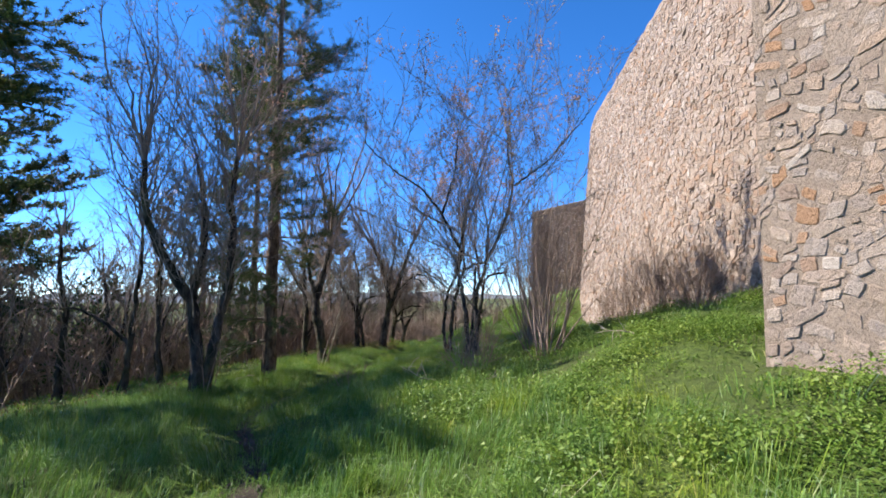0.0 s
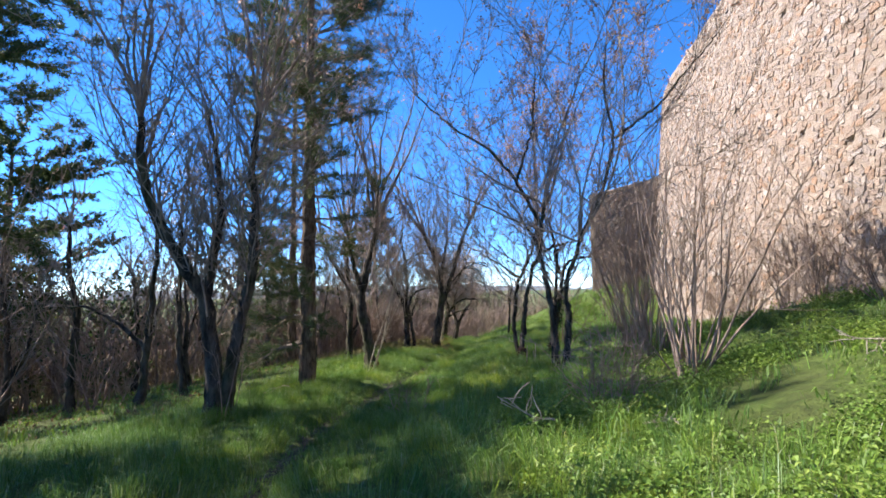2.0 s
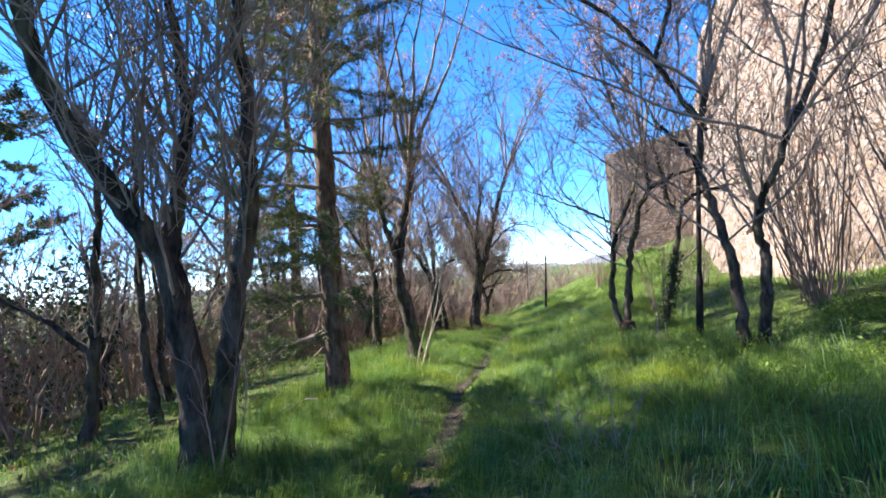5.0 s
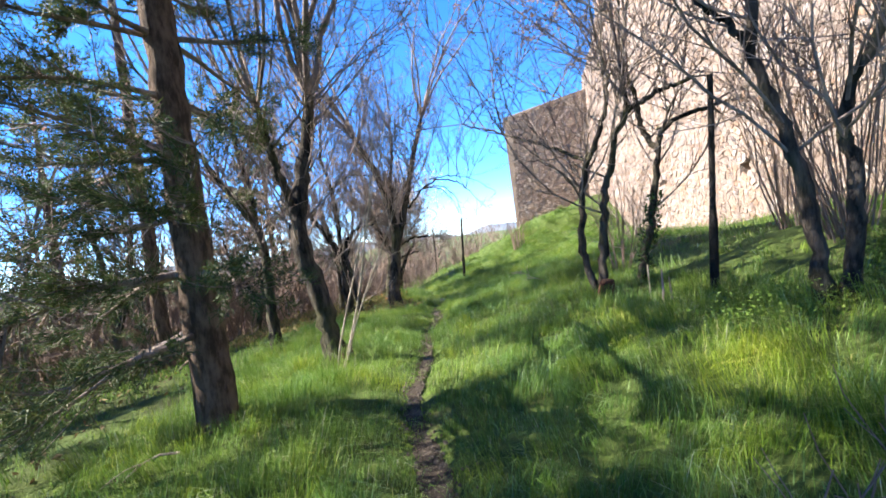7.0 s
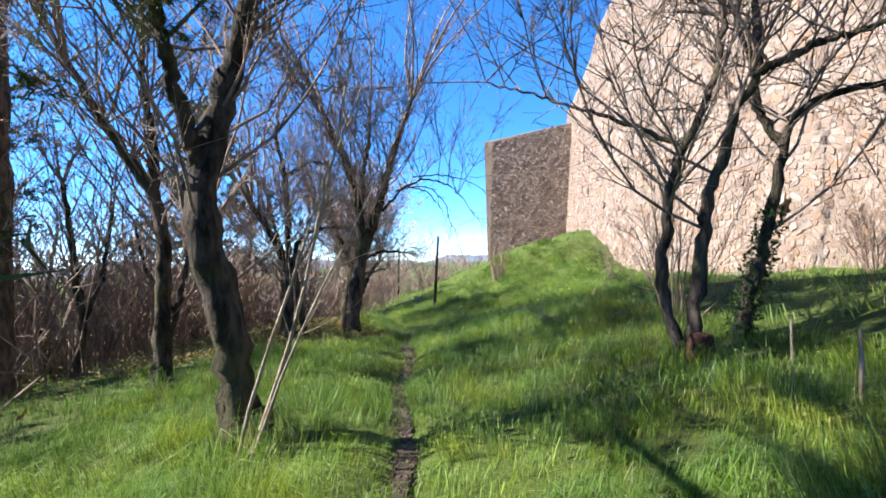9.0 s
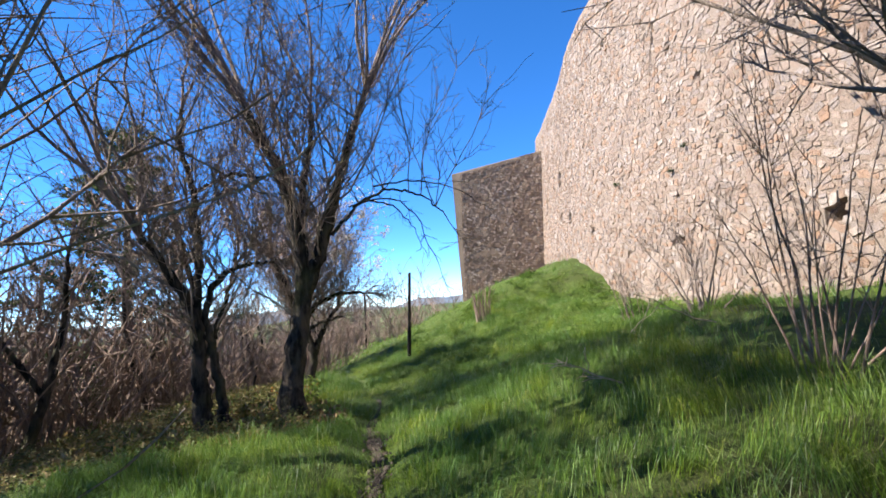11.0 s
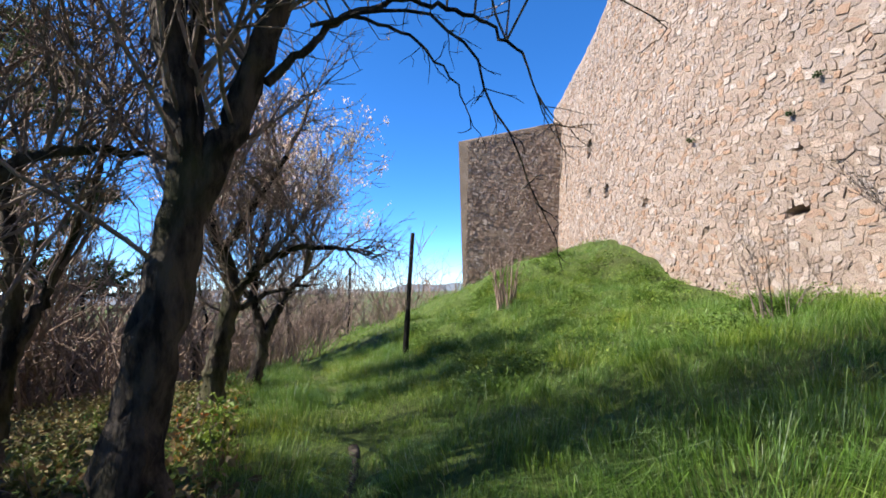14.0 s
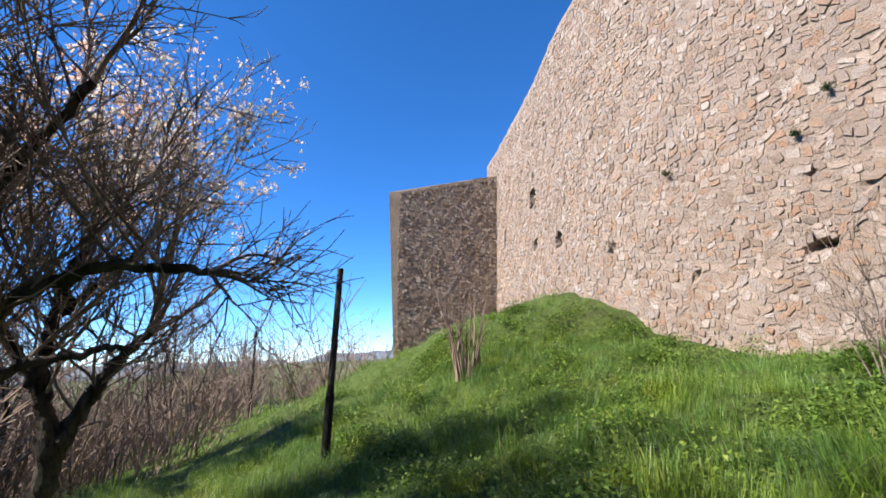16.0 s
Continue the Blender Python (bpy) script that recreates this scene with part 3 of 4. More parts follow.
tower_face = Face([(15.9, 43.9), (9.05, 46.3)], 0.06)
tower_side = Face([(10.5, 47.5), (14.3, 53.0)], 0.05)
TOWER_TOP, TOWER_FALL, TOWER_SIDE = 11.25, -0.095, 0.055
tower = new("wall_tower", masonry(tower_face, TOWER_TOP, -2.5, 0.12, 0.18, [], tower_mortar_mat, "wall_tower", 0.05, TOWER_FALL, side=TOWER_SIDE))
tagged(tower, "square castle tower of brown rubble joined to the wall", "tower", kind="structure")
tower_flank = new("wall_tower_flank", masonry(tower_side, 9.8, -4.5, 0.3, 0.3, [], tower_mortar_mat, "wall_tower_flank", 0.05))
tagged(tower_flank, "side of the brown rubble tower", "tower", kind="structure")

buttress_face = Face([(3.36, 4.9), (4.6, 2.4), (5.2, -3.0)][::-1], 0.05)
buttress_end = Face([(4.4, 5.0), (7.6, 5.5)], 0.02)
buttress = new("wall_buttress", masonry(buttress_face, 9.5, -0.6, 1.6, 0.12, [], mortar_mat, "wall_buttress", 0.006, back_set=0.007))
tagged(buttress, "projecting buttress of large pale stones set in mortar", "wall", kind="structure")
buttress_flank = new("wall_buttress_flank", masonry(buttress_end, 9.5, -0.6, 0.5, 0.2, [], mortar_mat, "wall_buttress_flank", 0.05))
tagged(buttress_flank, "end face of the pale stone buttress", "wall", kind="structure")

# ---- trees beside the path ----
bare_tree(11, "large dark forked tree with two trunks and bare upright twigs", (-5.52, 10.6), [
    ([(0.0, 0.0, 0.0), (-0.08, -0.05, 1.3), (-0.18, -0.11, 2.06), (-0.6, -0.39, 2.9), (-0.92, -0.6, 3.65), (-1.05, -0.7, 4.4), (-1.08, -0.7, 5.2)], 0.17, 0.05),
    ([(0.09, 0.06, 0.1), (0.26, 0.17, 1.4), (0.45, 0.29, 2.5), (0.51, 0.33, 3.77), (0.41, 0.27, 4.5), (0.51, 0.33, 5.6)], 0.135, 0.05),
    ([(-0.18, -0.11, 2.06), (-0.1, 0.2, 3.7), (-0.29, 0.3, 4.75), (-0.42, 0.2, 5.6)], 0.09, 0.03)], 9.6, 19, reach=2.6, leaders=7, dense=0.85, fine=2, bloom=husk_mat, bloom_n=1100)
bare_tree(12, "crooked dark tree leaning over the grass, forked above head height", (-4.25, 16.1), [
    ([(0.12, 0.02, 0.0), (0.06, 0.01, 0.63), (-0.04, 0.0, 1.36), (-0.2, -0.04, 1.75), (-0.17, -0.03, 2.33), (-0.02, 0.1, 2.94), (0.13, 0.15, 3.56), (0.23, 0.2, 4.2)], 0.18, 0.085),
    ([(-0.19, -0.04, 2.38), (-0.31, -0.2, 2.9), (-0.39, -0.3, 3.4), (-0.46, -0.3, 3.9)], 0.075, 0.04)], 11.0, 15, reach=2.5, leaders=7, dense=0.8, fine=2, bloom=husk_mat, bloom_n=1100)
bare_tree(13, "slender dark tree with a forked bare crown", (-5.58, 18.7), [
    ([(0.02, 0.0, 0.0), (0.02, 0.0, 0.97), (0.06, 0.02, 1.88), (-0.03, -0.01, 2.57), (-0.35, -0.11, 3.15), (-0.66, -0.21, 3.7), (-0.9, -0.28, 4.2)], 0.125, 0.045),
    ([(-0.03, -0.01, 2.57), (-0.08, 0.1, 3.4), (-0.23, 0.2, 4.06), (-0.25, 0.2, 4.8)], 0.07, 0.035)], 12.0, 15, reach=2.5, leaders=7, dense=0.8, fine=2, bloom=husk_mat, bloom_n=1100)
arch_tree = bare_tree(14, "bare tree with three upright trunks and an arching branch", (-2.84, 22.25), [
    ([(0.0, 0.0, 0.0), (-0.04, 0.0, 0.42), (0.04, 0.0, 0.9), (0.17, 0.02, 1.62), (0.22, 0.03, 2.24), (0.12, 0.01, 3.23), (-0.03, 0.0, 3.83), (-0.31, -0.03, 4.42), (-0.51, -0.05, 4.9)], 0.19, 0.065),
    ([(0.2, 0.03, 1.85), (0.5, 0.05, 2.54), (0.67, 0.07, 3.1), (0.89, 0.1, 3.85), (1.16, 0.12, 4.68), (1.45, 0.16, 5.44)], 0.12, 0.05),
    ([(0.21, 0.02, 2.7), (0.3, 0.15, 3.76), (0.44, 0.2, 4.45), (0.49, 0.25, 5.17)], 0.075, 0.035),
    ([(0.7, 0.05, 2.85), (1.2, 0.0, 3.4), (1.7, -0.08, 3.6), (2.2, -0.3, 3.42), (2.5, -0.45, 3.1)], 0.035, 0.012)], 12.0, 15, reach=2.4, bends=3, leaders=6, dense=0.75, bloom=husk_mat, bloom_n=1100)


def hanging_branch(tree, seed, places):
    """A thin bough that droops from the crown, with short knobbly twigs."""
    rng = np.random.default_rng(seed)
    w = Wood()
    q, length = resampled(places, 16)
    q[1:] += rng.normal(0, 0.012, (15, 3))
    w.add(q, np.linspace(0.016, 0.0035, 16), 6)
    for _ in range(int(length * 9)):
        j = rng.integers(3, 16)
        d = q[j] - q[j - 1]
        d = d / np.linalg.norm(d) + rng.normal(0, 0.7, 3)
        q2 = grown(rng, q[j], d, rng.uniform(0.06, 0.32), 5, 0.25, -0.03)
        w.add(q2, np.linspace(0.005, 0.002, 5), 4)
        q3 = grown(rng, q2[2], d + rng.normal(0, 0.6, 3), rng.uniform(0.04, 0.12), 3, 0.25, 0.0)
        w.add(q3, np.linspace(0.003, 0.002, 3), 4)
    part("branch", w.mesh("branch", bark_mat), tree)


hanging_branch(arch_tree, 141, [(1.0, 0.0, 3.3), (1.6, -0.25, 3.45), (2.0, -0.55, 3.1), (2.11, -0.68, 2.58), (2.22, -0.82, 2.2), (2.29, -0.94, 1.91), (2.33, -1.0, 1.65)])
hanging_branch(arch_tree, 142, [(1.3, -0.05, 3.4), (1.75, -0.1, 3.3), (2.0, -0.3, 2.9), (2.1, -0.4, 2.5)])
hanging_branch(arch_tree, 143, [(1.4, -0.2, 3.6), (2.0, -0.7, 3.6), (2.6, -1.1, 3.3), (3.0, -1.3, 2.9)])
bare_tree(15, "dark mossy double-trunked tree at the edge of the undergrowth", (-4.2, 23.0), [
    ([(0.0, 0.0, 0.0), (-0.07, -0.02, 1.06), (-0.08, -0.03, 1.6), (-0.23, -0.08, 2.16), (-0.53, -0.18, 2.7), (-0.79, -0.27, 3.1)], 0.14, 0.06),
    ([(0.28, 0.1, 0.0), (0.21, 0.07, 0.64), (0.13, 0.04, 1.31), (0.03, 0.01, 1.82), (0.18, 0.06, 2.35), (0.56, 0.19, 2.63), (1.12, 0.38, 2.67)], 0.095, 0.03),
    ([(-0.1, -0.03, 1.7), (-0.06, 0.05, 2.28), (-0.04, 0.1, 3.07), (-0.09, 0.1, 3.89), (-0.28, 0.0, 4.63), (-0.23, 0.0, 5.3)], 0.08, 0.035),
    ([(-0.09, 0.1, 3.89), (0.5, 0.17, 4.25), (1.08, 0.36, 4.19)], 0.04, 0.02)], 8.2, 14, reach=2.0, bends=3, leaders=6)
bare_tree(16, "two-stemmed bare tree in long grass before the wall", (0.2, 15.75), [
    ([(-0.03, 0.03, 0.0), (-0.12, 0.11, 0.26), (-0.18, 0.17, 0.88), (-0.1, 0.09, 1.77), (0.01, -0.01, 2.22), (0.28, -0.1, 2.68), (0.39, -0.1, 3.04), (0.48, -0.1, 3.5)], 0.07, 0.03),
    ([(0.03, 0.0, 0.0), (0.02, -0.02, 0.3), (0.12, -0.1, 1.22), (0.14, -0.13, 1.62), (0.28, -0.25, 2.0), (0.35, -0.31, 2.49), (0.52, -0.48, 2.78), (0.49, -0.45, 3.5)], 0.083, 0.032),
    ([(0.5, -0.48, 2.8), (0.82, -0.74, 2.96), (1.19, -1.08, 3.04)], 0.045, 0.025),
    ([(-0.03, 0.03, 2.2), (-0.6, 0.55, 2.66), (-1.6, 1.46, 3.29)], 0.03, 0.01)], 8.8, 9, spread=0.85, reach=2.8, dense=0.8, fine=2, leaders=4, bloom=husk_mat, bloom_n=4600)
ivy_tree = bare_tree(17, "bare tree with an ivy-clad lower trunk", (1.0, 16.0), [
    ([(0.03, -0.03, 0.0), (0.18, -0.18, 0.81), (0.26, -0.27, 1.3), (0.36, -0.38, 2.08), (0.42, -0.44, 2.43), (0.65, -0.68, 2.57), (0.94, -0.98, 2.6)], 0.08, 0.03),
    ([(0.36, -0.38, 2.1), (0.23, -0.24, 2.48), (0.2, -0.2, 3.12), (0.1, -0.1, 3.67)], 0.05, 0.03)], 8.0, 8, spread=0.85, reach=2.6, dense=0.8, fine=2, leaders=4, bloom=husk_mat, bloom_n=2800)
rng = np.random.default_rng(170)
ivy_h = rng.uniform(0, 1.45, 900) ** 1.0
ivy_a = rng.uniform(0, 2 * math.pi, 900)
ivy_r = 0.115 + 0.05 * rng.random(900) - 0.02 * ivy_h
ivy_at = np.stack([0.03 + 0.18 * ivy_h + ivy_r * np.cos(ivy_a), -0.03 - 0.19 * ivy_h + ivy_r * np.sin(ivy_a), ivy_h], 1)
part("ivy", flakes(rng, ivy_at, 0.026, ivy_mat, "ivy"), ivy_tree, "dark green ivy leaves")
bare_tree(18, "bare tree with two bent trunks beside the tarred pole", (0.72, 12.4), [
    ([(-0.05, 0.06, 0.0), (-0.08, 0.09, 0.73), (-0.09, 0.11, 1.15), (-0.22, 0.25, 1.94), (-0.29, 0.33, 2.41), (-0.24, 0.28, 2.92), (-0.17, 0.19, 3.4)], 0.075, 0.04),
    ([(0.1, -0.03, 0.0), (0.18, -0.11, 0.67), (0.19, -0.13, 1.17), (0.15, -0.08, 1.54), (0.2, -0.15, 1.92), (0.32, -0.29, 2.19), (0.41, -0.38, 2.55)], 0.082, 0.035),
    ([(-0.29, 0.33, 2.41), (-0.38, 0.43, 2.73), (-0.52, 0.6, 2.98), (-0.64, 0.73, 3.25)], 0.04, 0.02),
    ([(-0.2, 0.25, 2.9), (-0.75, 0.3, 4.0), (-1.3, 0.3, 4.7), (-2.2, 0.3, 5.3), (-2.9, 0.3, 6.0)], 0.045, 0.016),
    ([(-0.75, 0.3, 4.0), (-0.4, 0.2, 5.0), (-0.3, 0.1, 6.2)], 0.036, 0.015),
    ([(0.41, -0.38, 2.55), (0.9, -0.5, 3.6), (1.15, -0.5, 4.6), (1.0, -0.4, 5.6), (1.1, -0.4, 6.6)], 0.045, 0.016),
    ([(1.15, -0.5, 4.6), (2.0, -0.5, 5.2), (2.6, -0.5, 5.9), (3.2, -0.5, 6.6)], 0.03, 0.013)], 8.6, 6, spread=0.95, reach=2.8, dense=0.8, fine=2, leaders=5, bloom=husk_mat, bloom_n=4200)
bare_tree(19, "low spreading tree at the bank's edge with long dark boughs", (-2.9, 26.0), [
    ([(0.0, 0.0, 0.0), (0.05, 0.0, 0.7), (0.2, 0.0, 1.3), (0.25, 0.05, 1.8), (0.0, 0.1, 2.4), (-0.3, 0.1, 3.2)], 0.17, 0.06),
    ([(0.2, 0.0, 1.5), (0.6, -0.1, 2.0), (1.1, -0.2, 2.25), (1.75, -0.3, 2.2)], 0.065, 0.03),
    ([(0.2, 0.0, 1.3), (0.7, 0.1, 1.6), (1.3, 0.2, 1.7)], 0.05, 0.02),
    ([(0.1, 0.05, 2.2), (0.5, -0.2, 2.8), (0.95, -0.4, 3.5)], 0.06, 0.03)], 5.8, 16, reach=1.5, fine=4, bends=3, leaders=6)
bare_tree(20, "leaning tree in pale pink blossom on the slope", (-2.6, 27.8), [
    ([(0.1, 0.0, 0.0), (0.22, 0.04, 0.4), (0.33, 0.06, 0.9), (0.55, 0.13, 1.4), (0.75, 0.17, 1.75), (1.0, 0.24, 2.0)], 0.13, 0.045),
    ([(0.3, 0.06, 0.8), (0.1, 0.1, 1.6), (0.2, 0.1, 2.4), (0.4, 0.2, 3.2)], 0.10, 0.04),
    ([(0.2, 0.1, 2.2), (0.6, 0.1, 2.6), (0.9, 0.1, 3.0)], 0.055, 0.02),
    ([(0.15, 0.1, 1.4), (-0.3, 0.1, 2.2), (-0.6, 0.2, 3.1)], 0.06, 0.03)], 5.0, 20, reach=1.2, bloom=blossom_mat, bloom_n=11000, fine=4, bends=3, leaders=6)
bare_tree(21, "slim bare tree among the undergrowth", (-10.8, 13.15), [
    ([(0.0, 0.0, 0.0), (-0.05, 0.1, 1.2), (0.02, 0.1, 2.4), (-0.2, 0.0, 3.6), (-0.3, 0.1, 4.6)], 0.11, 0.04)], 7.2, 9, reach=2.0, dense=0.55, fine=2)
bare_tree(22, "slim dark tree with a bowed limb", (-8.86, 13.0), [
    ([(0.0, 0.0, 0.0), (0.05, 0.1, 1.2), (0.1, 0.1, 2.2), (0.3, 0.0, 3.4), (0.2, 0.1, 4.6)], 0.10, 0.04),
    ([(0.05, 0.1, 1.3), (-0.6, 0.0, 1.9), (-1.4, 0.0, 2.3), (-2.2, 0.0, 2.3)], 0.06, 0.02)], 7.2, 9, reach=2.0, dense=0.55, fine=2)
bare_tree(23, "slim bare tree with an upright crown", (-8.1, 13.5), [
    ([(0.0, 0.0, 0.0), (-0.15, 0.0, 1.0), (-0.3, 0.1, 2.4), (-0.2, 0.0, 3.6), (-0.3, 0.1, 4.4)], 0.09, 0.035)], 7.0, 9, reach=2.0, dense=0.55, fine=2, bloom=blossom_mat, bloom_n=300)
bare_tree(24, "bare multi-stemmed tree beyond the path", (-4.6, 24.6), [
    ([(0.0, 0.0, 0.0), (0.1, 0.0, 1.2), (0.0, 0.1, 2.4), (-0.3, 0.0, 3.8)], 0.10, 0.04),
    ([(0.08, 0.0, 0.9), (0.5, 0.0, 2.0), (0.8, 0.1, 3.2)], 0.06, 0.03)], 7.0, 9)

conifer(31, "tall pine with a straight grey-brown trunk and dark crown", (-5.25, 14.1), 14.5, 2.7, 0.9, 0.2, whorls=22, needles=26, needle_w=0.0045, thick=1.05, low=4, profile=(0.6, 0.6, 0.8, 1.0, 0.95, 0.45))
conifer(32, "broad dark pine at the edge of the woods", (-17.6, 17.4), 10.0, 3.6, 0.8, 0.24, whorls=14, needles=8, needle_w=0.026, thick=1.0, low=6)
conifer(33, "dark pine deep in the woods", (-12.5, 24.0), 9.5, 3.2, 0.8, 0.2)
conifer(34, "dark layered conifer beyond the bare trees", (-8.2, 33.2), 11.0, 3.6, 0.3, 0.2, whorls=17, needles=9, needle_w=0.02, thick=1.0, profile=(1.0, 0.85, 0.62, 0.42, 0.25, 0.12), low=6)
# bare up to 8.6 m so its shade lands on the bank, not the path
conifer(37, "tall pine with a high crown at the wood's edge", (-8.6, 20.9), 13.8, 2.5, 8.6, 0.17, whorls=11, needles=6, needle_w=0.03, thick=0.9)
# added outside the camera's view, to cast shade over the path's first metres
conifer(35, "dark pine shading the start of the path", (-9.7, 7.2), 8.8, 2.0, 1.2, 0.2, whorls=13, needles=10, needle_w=0.032, thick=0.9)
conifer(36, "dark pine with a high broad crown at the wood's edge", (-12.3, 11.2), 13.4, 3.0, 4.4, 0.24, whorls=14, needles=12, needle_w=0.014, thick=1.1)

# ---- bare shrubs: by the wall's foot, on the bank, on the mound ----
shrub(41, "tall clump of bare reddish-brown stems on the bank", (2.1, 9.6), 3.9, 26, 0.3, twigs=9, thick=0.015)
shrub(42, "tall clump of bare stems on the bank", (2.3, 11.6), 4.4, 28, 0.28, twigs=9, thick=0.012)
shrub(43, "tall thicket of bare brown stems", (2.6, 13.8), 4.6, 32, 0.25, twigs=9, thick=0.012)
shrub(44, "tall thicket of bare brown stems", (3.3, 15.2), 4.2, 26, 0.25, twigs=8)
for k, (x, y, h) in enumerate([(6.4, 11.5, 1.9), (6.3, 13.0, 2.2), (6.6, 14.6, 2.3), (6.5, 16.2, 2.0), (6.7, 18.2, 1.7)]):
    shrub(50 + k, "low bare brown bush at the foot of the wall", (x, y), h, 24, 0.5, twigs=12)
shrub(60, "bare sapling shrub in front of the wall", (5.0, 23.8), 1.8, 12, 0.5, mat=twig_mat, twigs=8)
shrub(61, "bare twiggy shrub in front of the wall", (4.35, 21.3), 2.5, 13, 0.55, mat=twig_mat, twigs=13, thick=0.017, crook=0.15)
shrub(62, "clump of dry upright stalks on the mound", (3.48, 29.6), 2.0, 22, 0.09, twigs=1, thick=0.021)
shrub(63, "bare shrub between the trees", (1.6, 17.6), 3.0, 14, 0.25, twigs=6)
shrub(64, "pale leaning saplings against a tree's foot", (-4.06, 15.8), 4.2, 4, 0.06, mat=pale_mat, twigs=6, thick=0.016, crook=0.06, bias=(0.3, -0.05))
shrub(67, "grey suckers and dry shoots round the forked tree's foot", (-5.3, 10.45), 1.9, 9, 0.35, mat=brush_mat, twigs=6, thick=0.008)
shrub(65, "dry brown weeds on the bank", (0.5, 7.7), 1.1, 22, 0.35, twigs=5, thick=0.004)
shrub(66, "bare sapling beside the path", (-2.0, 9.9), 0.6, 6, 0.35, twigs=4, thick=0.004)


def leafy_plant(seed, label, at, height, count, size, mat, name="bramble", category="plant", group="leafy plants", wide=0.35):
    """Arching thin stems with leaves along them."""
    rng = np.random.default_rng(seed)
    root = thing(name, label, category, (at[0], at[1], at[2] if len(at) > 2 else float(terrain(at[0], at[1]))), group)
    spots = []
    for _ in range(9):
        a = rng.uniform(0, 2 * math.pi)
        q = grown(rng, (0, 0, -0.03), (math.cos(a) * 0.6, math.sin(a) * 0.6, 1), height * rng.uniform(0.6, 1.2), 7, 0.16, -0.08)
        q[:, :2] *= wide / 0.35
        w = Wood()
        w.add(q, np.linspace(0.004, 0.002, 7), 4)
        part("stem", w.mesh("stem", brush_mat), root)
        for _ in range(count // 9):
            spots.append(q[rng.integers(1, 7)] + rng.normal(0, size * 0.8, 3))
    part("foliage", flakes(rng, np.array(spots), size, mat, "foliage"), root)
    return root


leafy_plant(170, "green bramble beside a tree's foot", (-2.6, 23.5), 0.5, 220, 0.035, weed_mat)
leafy_plant(171, "bramble with orange-red young leaves", (-2.85, 23.75), 0.6, 130, 0.03, leaf_material("orange young leaves", [(0.0, (0.35, 0.10, 0.03)), (0.5, (0.55, 0.22, 0.05)), (1.0, (0.30, 0.28, 0.06))], 1.0))
for k, (x, y) in enumerate([(-4.9, 24.2), (-3.9, 24.6), (-5.3, 22.2), (-3.5, 22.8), (-4.6, 21.2)]):
    leafy_plant(172 + k, "low yellow-green bramble at the edge of the woods", (x, y), 0.55, 200, 0.033, bramble_mat)
for k, (x, y, z) in enumerate([(8.5, 24.94, 4.35), (8.52, 25.58, 3.76), (8.86, 28.43, 4.09)]):
    leafy_plant(180 + k, "small weed growing out of the masonry", (x - 0.04, y, z), 0.16, 180, 0.02, ivy_mat, name="wall_plant", group="wall plants", wide=0.3)


def stake(label, at, height, r, mat, tip):
    root = thing("stake", label, "stake", (at[0], at[1], float(terrain(at[0], at[1]))), "stakes")
    w = Wood()
    f = np.linspace(0, 1, 5)
    w.add(np.stack([tip * f, 0.3 * tip * f, -0.1 + f * (height + 0.1)], 1), np.array([1.1, 1.05, 1.0, 0.95, 0.7]) * r, 8)
    part("shaft", w.mesh("stake", mat), root)
    return root


stake("short pale broken stick standing in the grass", (0.49, 14.92), 0.48, 0.011, pale_mat, 0.01)
stake("broken brown stalk standing in the grass", (0.2, 14.2), 0.5, 0.014, brush_mat, 0.03)
stake("broken brown stalk standing in the grass", (0.42, 14.32), 0.36, 0.012, pale_mat, -0.03)


def stump(at):
    """The cut reddish-brown bole between two stems."""
    root = thing("tree_stump", "reddish-brown rotten stump between two stems", "stump", (at[0], at[1], float(terrain(at[0], at[1]))))
    rng = np.random.default_rng(190)
    w = Wood()
    w.add(np.array([(0, 0, -0.1), (0, 0, 0.06), (0.01, 0, 0.16), (0.015, -0.01, 0.25), (0.015, -0.01, 0.27)]), np.array([0.17, 0.14, 0.125, 0.11, 0.02]) * (1 + rng.normal(0, 0.04, 5)), 11)
    part("bole", w.mesh("stump", bark_material("rotten red wood", (0.03, 0.015, 0.010), (0.11, 0.052, 0.034), 10)), root)


stump((0.2, 15.62))
stump((-4.0, 16.02))


def fallen_branch(seed, label, at, turn, size, mat):
    rng = np.random.default_rng(seed)
    root = thing("fallen_branch", label, "branch", (at[0], at[1], float(terrain(at[0], at[1])) + 0.12), "fallen branches")
    w = Wood()
    a = radians(turn)
    q = grown(rng, (0, 0, 0), (math.cos(a), math.sin(a), 0.18), size, 9, 0.22, 0.02)
    w.add(q, np.linspace(0.012, 0.004, 9), 6)
    for j in (2, 3, 4, 5, 6, 7):
        d = q[j] - q[j - 1]
        q2 = grown(rng, q[j], d / np.linalg.norm(d) + rng.normal(0, 0.7, 3), size * rng.uniform(0.25, 0.5), 6, 0.25, -0.03)
        w.add(q2, np.linspace(0.007, 0.003, 6), 5)
        q3 = grown(rng, q2[3], rng.normal(0, 1, 3), size * 0.2, 4, 0.2, 0.0)
        w.add(q3, np.linspace(0.006, 0.003, 4), 4)
    ob = part("wood", w.mesh("fallen_branch", mat), root)
    return root


